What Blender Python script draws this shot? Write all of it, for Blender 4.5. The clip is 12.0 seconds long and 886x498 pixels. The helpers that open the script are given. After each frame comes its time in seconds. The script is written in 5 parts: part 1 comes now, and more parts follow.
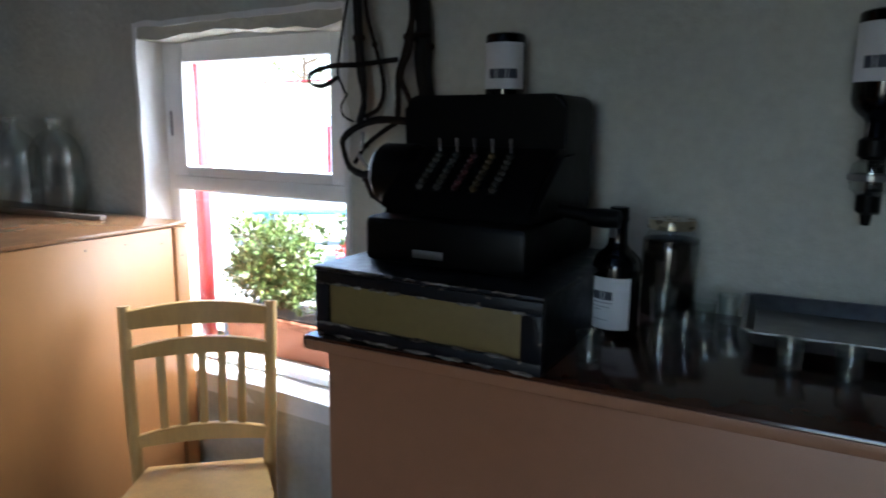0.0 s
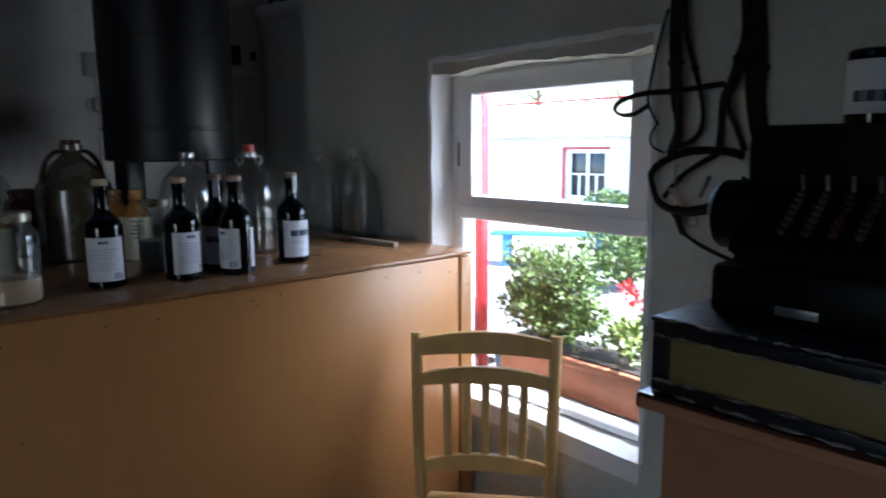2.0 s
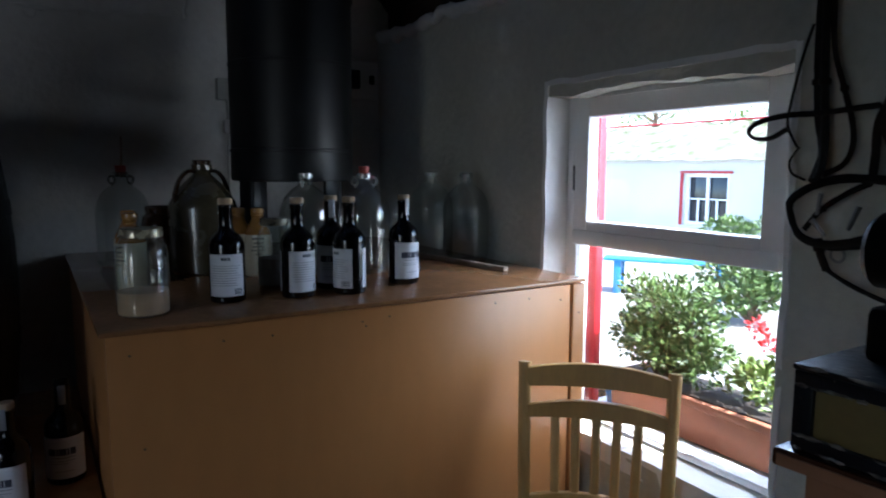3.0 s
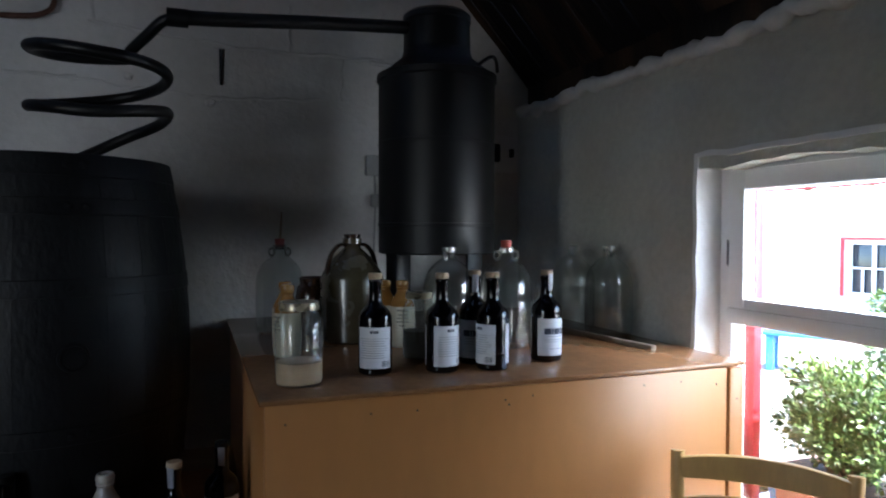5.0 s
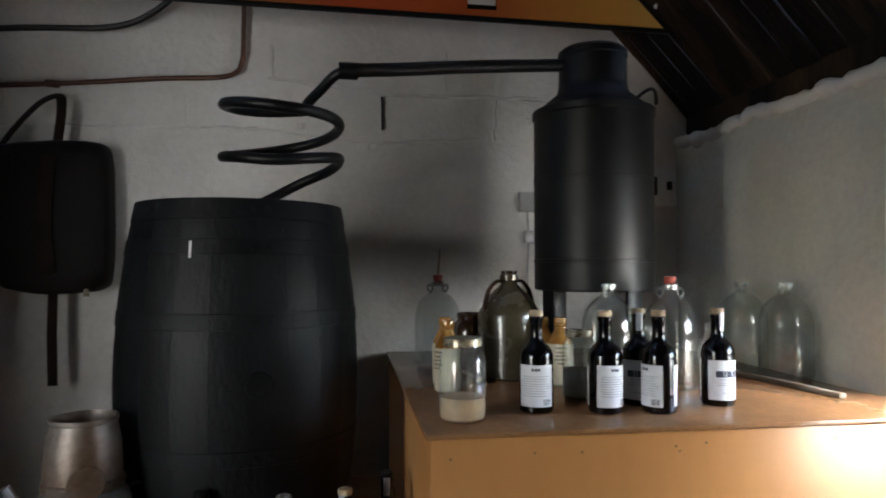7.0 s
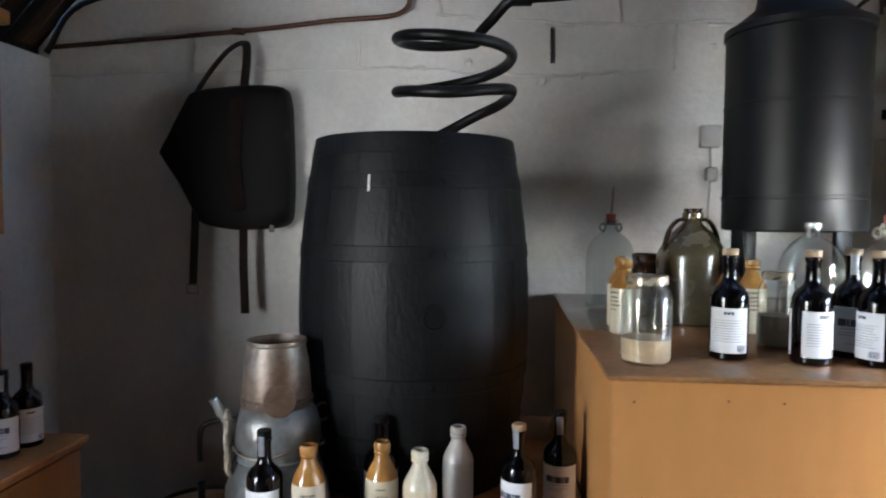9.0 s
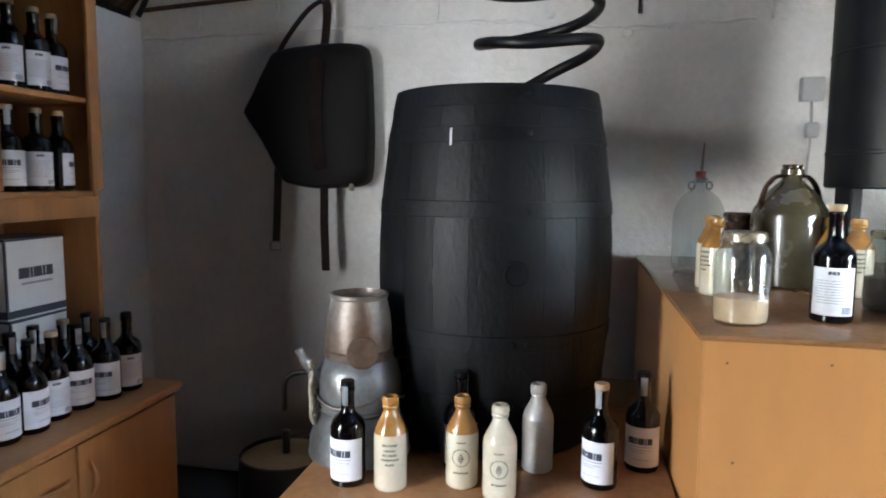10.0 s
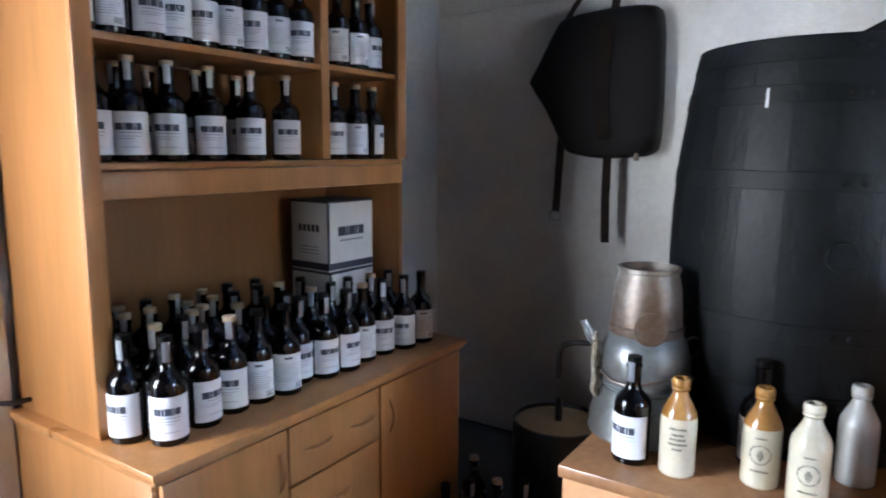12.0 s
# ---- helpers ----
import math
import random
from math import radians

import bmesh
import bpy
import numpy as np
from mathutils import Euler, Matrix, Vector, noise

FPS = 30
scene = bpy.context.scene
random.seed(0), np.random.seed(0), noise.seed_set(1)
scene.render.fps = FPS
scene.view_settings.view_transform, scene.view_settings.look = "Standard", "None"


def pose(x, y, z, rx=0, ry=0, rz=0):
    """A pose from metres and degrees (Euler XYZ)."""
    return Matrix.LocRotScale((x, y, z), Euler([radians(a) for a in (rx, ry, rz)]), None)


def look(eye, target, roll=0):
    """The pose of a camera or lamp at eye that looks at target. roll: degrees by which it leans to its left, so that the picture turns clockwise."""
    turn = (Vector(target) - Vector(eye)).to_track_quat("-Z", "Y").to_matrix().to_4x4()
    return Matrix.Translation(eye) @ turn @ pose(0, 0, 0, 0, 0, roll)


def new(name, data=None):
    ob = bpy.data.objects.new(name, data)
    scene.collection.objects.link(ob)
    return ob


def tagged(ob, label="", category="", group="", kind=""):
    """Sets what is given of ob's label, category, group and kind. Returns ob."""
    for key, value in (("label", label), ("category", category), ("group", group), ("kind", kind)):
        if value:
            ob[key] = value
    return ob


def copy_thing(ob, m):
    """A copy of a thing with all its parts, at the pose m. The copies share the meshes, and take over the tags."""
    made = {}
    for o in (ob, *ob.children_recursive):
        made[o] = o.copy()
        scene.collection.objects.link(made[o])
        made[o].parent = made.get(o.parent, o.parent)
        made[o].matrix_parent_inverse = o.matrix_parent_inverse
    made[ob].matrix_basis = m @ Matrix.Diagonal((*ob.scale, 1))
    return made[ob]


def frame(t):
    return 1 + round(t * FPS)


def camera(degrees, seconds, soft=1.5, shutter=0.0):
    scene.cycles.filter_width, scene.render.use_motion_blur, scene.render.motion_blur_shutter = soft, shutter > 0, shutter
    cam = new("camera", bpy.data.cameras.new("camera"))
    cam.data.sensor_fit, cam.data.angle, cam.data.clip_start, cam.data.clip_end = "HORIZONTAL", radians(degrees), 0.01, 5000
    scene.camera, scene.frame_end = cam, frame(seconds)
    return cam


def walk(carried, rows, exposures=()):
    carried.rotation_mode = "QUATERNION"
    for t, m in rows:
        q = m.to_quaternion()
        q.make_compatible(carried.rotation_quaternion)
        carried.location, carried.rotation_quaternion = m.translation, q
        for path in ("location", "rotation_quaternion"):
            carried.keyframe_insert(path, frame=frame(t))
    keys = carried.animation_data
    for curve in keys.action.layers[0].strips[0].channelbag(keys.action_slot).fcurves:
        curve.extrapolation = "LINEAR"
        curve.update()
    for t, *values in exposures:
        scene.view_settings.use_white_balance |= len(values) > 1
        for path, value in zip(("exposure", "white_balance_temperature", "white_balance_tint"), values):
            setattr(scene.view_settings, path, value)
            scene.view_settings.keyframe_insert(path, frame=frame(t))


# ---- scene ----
cam = camera(67.1, 12.0, soft=1.8, shutter=0.5)
PATH = [
    (0, (0.077, -0.122, 1.396), (-0.906, 1.583, 1.038), 0.6),
    (0.5, (0.016, -0.147, 1.397), (-1.083, 1.486, 1.044), 0.4),
    (1, (-0.04, -0.19, 1.398), (-1.215, 1.39, 1.045), -0.2),
    (1.5, (-0.09, -0.221, 1.423), (-1.415, 1.239, 1.083), -0.7),
    (2, (-0.126, -0.17, 1.425), (-1.621, 1.124, 1.122), -0.4),
    (2.5, (-0.151, -0.146, 1.421), (-1.77, 0.997, 1.152), -0.1),
    (3, (-0.165, -0.153, 1.43), (-1.856, 0.888, 1.19), 0.2),
    (5, (-0.186, -0.182, 1.459), (-2.059, 0.516, 1.41), 0.2),
    (5.5, (-0.188, -0.193, 1.467), (-2.093, 0.416, 1.466), -0.0),
    (6, (-0.185, -0.206, 1.468), (-2.117, 0.308, 1.515), -0.4),
    (6.5, (-0.181, -0.214, 1.464), (-2.14, 0.183, 1.532), -0.3),
    (7, (-0.187, -0.227, 1.465), (-2.166, 0.058, 1.519), 0.0),
    (9, (-0.246, -0.282, 1.429), (-2.236, -0.451, 1.326), 0.4),
    (9.5, (-0.259, -0.291, 1.411), (-2.232, -0.575, 1.25), 0.2),
    (10, (-0.262, -0.308, 1.401), (-2.214, -0.689, 1.194), 0.5),
    (10.5, (-0.286, -0.296, 1.39), (-2.207, -0.798, 1.147), 1.3),
    (11, (-0.29, -0.301, 1.387), (-2.11, -1.078, 1.099), 1.0),
    (11.5, (-0.277, -0.341, 1.384), (-2.005, -1.306, 1.097), 0.7),
    (12, (-0.259, -0.38, 1.389), (-1.91, -1.469, 1.095), 0.4),
]
EXPOSURES = [(0, 3.7, 5750, 10), (1, 3.3, 5700, 10), (2, 2.9, 5550, 10), (3, 2.6, 5450, 10), (5, 3.5, 5700, 10), (7, 4.7, 6600, 10), (9, 5.6, 6300, 10), (11, 6.25, 6100, 10), (12, 6.2, 5800, 10)]
walk(cam, [(t, look(eye, target, roll)) for t, eye, target, roll in PATH], EXPOSURES)

# world, sun and daylight
world = bpy.data.worlds.new("sky")
scene.world = world
world.use_nodes = True
wn = world.node_tree.nodes
sky = wn.new("ShaderNodeTexSky")
sky.sky_type, sky.sun_disc = "NISHITA", False
sky.sun_elevation, sky.sun_rotation = radians(49), radians(73)
world.node_tree.links.new(sky.outputs[0], wn["Background"].inputs[0])
wn["Background"].inputs[1].default_value = 0.15
sun_data = bpy.data.lights.new("sun", "SUN")
sun_data.energy, sun_data.angle, sun_data.color = 5.0, radians(0.6), (1.0, 0.96, 0.89)
sun = new("sun", sun_data)
sun.matrix_world = look((8.0, 2.4, 9.6), (0, 0, 0))
# daylight in the open doorway beside the dresser
door_light = bpy.data.lights.new("doorway_daylight", "AREA")
door_light.shape, door_light.size, door_light.size_y = "RECTANGLE", 0.6, 1.2
door_light.energy, door_light.color = 0.62, (1.0, 0.985, 0.97)
door_light.spread = radians(112)
day = new("doorway_daylight", door_light)
day.matrix_world = look((0.25, -2.33, 1.40), (-0.70, -2.08, 1.34))
# unseen lamp added outside over the window's head, boosting the open sky's light
pane_light = bpy.data.lights.new("window_daylight", "AREA")
pane_light.shape, pane_light.size, pane_light.size_y = "RECTANGLE", 0.8, 0.36
pane_light.energy, pane_light.color = 3.6, (0.95, 0.98, 1.0)
over = new("window_daylight", pane_light)
over.matrix_world = look((-1.45, 1.76, 1.97), (-1.50, 0.95, 1.05))


# unseen lamp added in the yard, across the window, to brighten its left reveal
side_light = bpy.data.lights.new("yard_daylight", "AREA")
side_light.shape, side_light.size, side_light.size_y = "RECTANGLE", 0.8, 0.9
side_light.energy, side_light.color = 1.9, (0.97, 0.985, 1.0)
side = new("yard_daylight", side_light)
side.matrix_world = look((-0.78, 1.98, 1.42), (-1.85, 1.18, 1.32))


# ---- materials ----
def material(name, colour, rough=0.6, metal=0.0, vary=0.25, scale=6.0, fine=60.0, bump=0.15, depth=0.004, stretch=(1, 1, 1), second=None, coat=0.0, spread=0.0, mix_at=(0.35, 0.7), spec=0.5):
    """Base colour broken up by two noises (stains and grain), with roughness and relief that follow them."""
    m = bpy.data.materials.new(name)
    m.use_nodes = True
    n, link = m.node_tree.nodes, m.node_tree.links.new
    b = n["Principled BSDF"]
    tc = n.new("ShaderNodeTexCoord")
    mp = n.new("ShaderNodeMapping")
    mp.inputs["Scale"].default_value = stretch
    link(tc.outputs["Object"], mp.inputs[0])
    info = n.new("ShaderNodeObjectInfo")
    shift = n.new("ShaderNodeVectorMath")
    shift.operation = "MULTIPLY_ADD"
    shift.inputs[1].default_value = (7.3, 5.1, 9.7)
    link(info.outputs["Random"], shift.inputs[0])
    link(mp.outputs[0], shift.inputs[2])
    big, small = n.new("ShaderNodeTexNoise"), n.new("ShaderNodeTexNoise")
    big.inputs["Scale"].default_value, big.inputs["Detail"].default_value = scale, 5
    small.inputs["Scale"].default_value, small.inputs["Detail"].default_value = fine, 3
    link(shift.outputs[0], big.inputs["Vector"])
    link(shift.outputs[0], small.inputs["Vector"])
    ramp = n.new("ShaderNodeValToRGB")
    dark = second or tuple(c * (1 - vary) for c in colour)
    ramp.color_ramp.elements[0].color, ramp.color_ramp.elements[1].color = (*dark, 1), (*colour, 1)
    ramp.color_ramp.elements[0].position, ramp.color_ramp.elements[1].position = mix_at
    link(big.outputs[0], ramp.inputs[0])
    grain = n.new("ShaderNodeMix")
    grain.data_type, grain.blend_type = "RGBA", "MULTIPLY"
    grain.inputs[0].default_value = min(1.0, vary * 1.2)
    link(ramp.outputs[0], grain.inputs[6])
    link(small.outputs[0], grain.inputs[7])
    last = grain.outputs[2]
    if spread:
        hsv = n.new("ShaderNodeHueSaturation")
        amount = n.new("ShaderNodeMapRange")
        amount.inputs[3].default_value, amount.inputs[4].default_value = 1 - spread, 1 + spread
        link(info.outputs["Random"], amount.inputs[0])
        link(amount.outputs[0], hsv.inputs["Value"])
        link(last, hsv.inputs["Color"])
        last = hsv.outputs[0]
    link(last, b.inputs["Base Color"])
    rr = n.new("ShaderNodeMapRange")
    rr.inputs[3].default_value, rr.inputs[4].default_value = max(0.02, rough - 0.12), min(1.0, rough + 0.12)
    link(big.outputs[0], rr.inputs[0])
    link(rr.outputs[0], b.inputs["Roughness"])
    b.inputs["Metallic"].default_value = metal
    b.inputs["Coat Weight"].default_value = coat
    b.inputs["Coat Roughness"].default_value = 0.12
    b.inputs["Specular IOR Level"].default_value = spec
    if bump:
        bp = n.new("ShaderNodeBump")
        bp.inputs["Strength"].default_value, bp.inputs["Distance"].default_value = bump, depth
        add = n.new("ShaderNodeMath")
        link(big.outputs[0], add.inputs[0])
        link(small.outputs[0], add.inputs[1])
        link(add.outputs[0], bp.inputs["Height"])
        link(bp.outputs[0], b.inputs["Normal"])
    return m


def clear_glass(name, tint, gloss=0.04, base=0.05, haze=0.0):
    """Thin clear glass: it lets light straight through, and its gloss grows towards grazing angles."""
    m = bpy.data.materials.new(name)
    m.use_nodes = True
    n, link = m.node_tree.nodes, m.node_tree.links.new
    n.remove(n["Principled BSDF"])
    clear, shine, mixer, weight = n.new("ShaderNodeBsdfTransparent"), n.new("ShaderNodeBsdfGlossy"), n.new("ShaderNodeMixShader"), n.new("ShaderNodeLayerWeight")
    clear.inputs[0].default_value = (*tint, 1)
    shine.inputs["Roughness"].default_value = gloss
    weight.inputs["Blend"].default_value = 0.5
    power, amount = n.new("ShaderNodeMath"), n.new("ShaderNodeMapRange")
    power.operation = "POWER"
    power.inputs[1].default_value = 3.0
    link(weight.outputs["Facing"], power.inputs[0])
    link(power.outputs[0], amount.inputs[0])
    amount.inputs[3].default_value, amount.inputs[4].default_value = base, 0.85
    link(amount.outputs[0], mixer.inputs[0])
    link(clear.outputs[0], mixer.inputs[1])
    link(shine.outputs[0], mixer.inputs[2])
    film, white_film, spots, amt = n.new("ShaderNodeMixShader"), n.new("ShaderNodeBsdfDiffuse"), n.new("ShaderNodeTexNoise"), n.new("ShaderNodeMapRange")
    white_film.inputs[0].default_value = (0.78, 0.80, 0.77, 1)
    spots.inputs["Scale"].default_value = 22
    amt.inputs[3].default_value, amt.inputs[4].default_value = haze * 0.4, haze * 1.6
    link(spots.outputs[0], amt.inputs[0])
    link(amt.outputs[0], film.inputs[0])
    link(mixer.outputs[0], film.inputs[1])
    link(white_film.outputs[0], film.inputs[2])
    link(film.outputs[0] if haze else mixer.outputs[0], n["Material Output"].inputs[0])
    return m


PLASTER = material("whitewashed_plaster", (0.74, 0.73, 0.70), 0.9, vary=0.16, scale=2.2, fine=35, bump=0.6, depth=0.008, spec=0.2)
# Cream tint, and duller than PLASTER to carry the backlit wall's shade
BACKLIT_PLASTER = material("shaded_cream_whitewash", (0.67, 0.66, 0.58), 0.9, vary=0.2, scale=1.7, fine=38, bump=0.6, depth=0.008, spec=0.2)
# Invented dark colour for the unseen end wall, so less light bounces back
BOUNCE_DARK = material("bounce_cutting_dark", (0.14, 0.125, 0.11), 0.9, vary=0.5, scale=5, fine=40, bump=0.7, depth=0.012)
REVEAL = material("white_reveal_paint", (0.88, 0.88, 0.87), 0.75, vary=0.1, scale=5, fine=60, bump=0.35, depth=0.004)
# Floor colour holds the deep shade and keeps bounced light down
FLOOR = material("shade_dark_floor", (0.036, 0.032, 0.028), 0.7, vary=0.4, scale=3, fine=40)
ROOF_WOOD = material("dark_roof_boards", (0.10, 0.052, 0.024), 0.9, vary=0.7, scale=5, fine=50, bump=0.7, depth=0.01, stretch=(1, 0.22, 0.22), spread=0.4, second=(0.008, 0.005, 0.004), mix_at=(0.46, 0.68), spec=0.2)
PANEL = material("orange_brown_laminate", (0.54, 0.24, 0.075), 0.34, vary=0.12, scale=1.4, fine=24, bump=0.05, depth=0.002, stretch=(1, 1, 0.35))
BOXTOP = material("worn_laminate_top", (0.42, 0.20, 0.085), 0.16, vary=0.3, scale=4, fine=45, bump=0.06, depth=0.002)
COUNTER = material("dark_varnished_top", (0.10, 0.036, 0.018), 0.16, vary=0.3, scale=3, fine=40, bump=0.04, depth=0.002)
FRONT = material("brown_counter_panel", (0.42, 0.185, 0.09), 0.42, vary=0.12, scale=1.6, fine=25, bump=0.05, depth=0.002)
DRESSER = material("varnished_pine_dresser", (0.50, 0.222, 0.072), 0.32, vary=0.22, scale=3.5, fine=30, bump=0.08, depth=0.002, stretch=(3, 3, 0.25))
# The pine again, darkened for the shade at the back of the shelves
DRESSER_SHADED = material("shaded_back_board", (0.31, 0.13, 0.04), 0.5, vary=0.2, scale=3, fine=30, stretch=(3, 3, 0.25), bump=0.05)
CHAIRWOOD = material("pale_beech", (0.70, 0.43, 0.145), 0.33, vary=0.18, scale=5, fine=45, bump=0.06, depth=0.002, stretch=(3, 3, 0.5))
UPVC = material("white_window_frame", (0.88, 0.89, 0.90), 0.35, vary=0.06, scale=6, fine=60, bump=0.03)
GLAZING = clear_glass("window_glass", (0.98, 0.985, 0.985), 0.01, 0.03)
GLASS = clear_glass("clear_bottle_glass", (0.93, 0.955, 0.945), 0.035, 0.11, 0.008)
JARGLASS = clear_glass("cloudy_jar_glass", (0.93, 0.965, 0.94), 0.05, 0.10, 0.035)
# Whitened and shinier than GLASS: the lit look of necks is mixed in
RIMGLASS = clear_glass("brightened_rim_glass", (0.88, 0.91, 0.90), 0.06, 0.30, 0.12)
OLDGLASS = clear_glass("dusty_demijohn_glass", (0.88, 0.91, 0.90), 0.05, 0.10, 0.007)
BOTTLE = material("near_black_glass", (0.0018, 0.0014, 0.0018), 0.08, vary=0.2, scale=20, bump=0.0, coat=0.1, spec=0.4)
PAPER = material("white_paper_label", (0.74, 0.74, 0.76), 0.6, vary=0.06, scale=30, fine=300, bump=0.02, spread=0.05)
INK = material("dark_label_ink", (0.045, 0.05, 0.075), 0.6, vary=0.1, bump=0)
GREYINK = material("grey_label_ink", (0.33, 0.33, 0.36), 0.6, vary=0.1, bump=0)
CORK = material("cork_stopper", (0.52, 0.38, 0.24), 0.8, vary=0.3, scale=90, fine=300, spread=0.25)
SEAL = material("silver_neck_seal", (0.34, 0.35, 0.38), 0.35, metal=0.5, vary=0.2, scale=40, bump=0.02)
BLACKPAINT = material("black_painted_metal", (0.0045, 0.005, 0.006), 0.44, vary=0.45, scale=5, fine=50, bump=0.16, depth=0.003, spec=0.32)
BARRELPAINT = material("blue_black_barrel_paint", (0.0075, 0.0088, 0.0100), 0.5, vary=0.45, scale=6, fine=70, bump=0.4, depth=0.005, stretch=(1, 1, 0.5), spec=0.2)

# ---- builders ----
def part(name, bm, mat, parent=None, label="", at=None, smooth=True):
    me = bpy.data.meshes.new(name)
    if smooth:
        for f in bm.faces:
            f.smooth = True
    bm.to_mesh(me)
    bm.free()
    me.materials.append(mat)
    ob = new(name, me)
    if smooth:
        me.set_sharp_from_angle(angle=radians(38))
    if parent is not None:
        ob.parent = parent
    if at is not None:
        ob.matrix_basis = at
    if label:
        ob["label"] = label
    return ob


def thing(name, label, category, m=None, group="", kind=""):
    ob = new(name)
    ob.empty_display_size = 0.05
    if m is not None:
        ob.matrix_basis = m
    return tagged(ob, label, category, group, kind)


def slab(x0, x1, y0, y1, z0, z1, bevel=0.003, bm=None, segments=2):
    """A box between two corners with rounded edges, in bm or a new bmesh."""
    own = bmesh.new()
    bmesh.ops.create_cube(own, size=1)
    for v in own.verts:
        v.co = Vector((x0 + (v.co.x + 0.5) * (x1 - x0), y0 + (v.co.y + 0.5) * (y1 - y0), z0 + (v.co.z + 0.5) * (z1 - z0)))
    if bevel:
        bmesh.ops.bevel(own, geom=own.edges[:], offset=bevel, segments=segments, affect="EDGES", profile=0.5)
    if bm is None:
        return own
    return merge(bm, own)


def merge(bm, other, m=None):
    if m is not None:
        other.transform(m)
    me = bpy.data.meshes.new("tmp")
    other.to_mesh(me)
    other.free()
    bm.from_mesh(me)
    bpy.data.meshes.remove(me)
    return bm


def lathe(profile, seg=28, bm=None, a0=0.0, a1=360.0, close=True):
    """Turns (radius, height) pairs round z; a part turn for labels."""
    bm = bm or bmesh.new()
    full = abs(a1 - a0) >= 359.9
    n = seg if full else seg + 1
    rings = []
    for r, z in profile:
        if r < 1e-5 and full:
            rings.append([bm.verts.new((0, 0, z))])
        else:
            rings.append([bm.verts.new((r * math.cos(radians(a0 + (a1 - a0) * k / seg)), r * math.sin(radians(a0 + (a1 - a0) * k / seg)), z)) for k in range(n)])
    for lo, hi in zip(rings, rings[1:]):
        for k in range(seg):
            k2 = (k + 1) % n if full else k + 1
            a, b = lo[k % len(lo)], lo[k2 % len(lo)]
            c, d = hi[k2 % len(hi)], hi[k % len(hi)]
            vs = []
            for v in (a, b, c, d):
                if v not in vs:
                    vs.append(v)
            if len(vs) > 2:
                bm.faces.new(vs)
    return bm


def smooth_path(points, steps=8):
    """Catmull-Rom through points."""
    p = [Vector(q) for q in points]
    p = [2 * p[0] - p[1], *p, 2 * p[-1] - p[-2]]
    out = []
    for i in range(1, len(p) - 2):
        for k in range(steps):
            t = k / steps
            a, b, c, d = p[i - 1], p[i], p[i + 1], p[i + 2]
            out.append(0.5 * (2 * b + (c - a) * t + (2 * a - 5 * b + 4 * c - d) * t * t + (3 * b - a - 3 * c + d) * t ** 3))
    return out + [p[-2]]


def sweep(points, radius, seg=10, bm=None, flat=1.0, up=(0, 0, 1)):
    """A tube along points; radius a number or one each; flat < 1 makes a strap."""
    bm = bm or bmesh.new()
    pts = [Vector(p) for p in points]
    rad = radius if isinstance(radius, (list, tuple)) else [radius] * len(pts)
    rings, side = [], None
    for i, p in enumerate(pts):
        d = (pts[min(i + 1, len(pts) - 1)] - pts[max(i - 1, 0)]).normalized()
        if side is None:
            side = d.cross(Vector(up))
            if side.length < 1e-3:
                side = d.cross(Vector((1, 0, 0)))
        side = (side - side.dot(d) * d).normalized()
        other = d.cross(side)
        rings.append([bm.verts.new(p + rad[i] * (math.cos(a) * side + flat * math.sin(a) * other)) for a in (2 * math.pi * k / seg for k in range(seg))])
    for lo, hi in zip(rings, rings[1:]):
        for k in range(seg):
            bm.faces.new((lo[k], lo[(k + 1) % seg], hi[(k + 1) % seg], hi[k]))
    bm.faces.new(rings[0][::-1])
    bm.faces.new(rings[-1])
    return bm


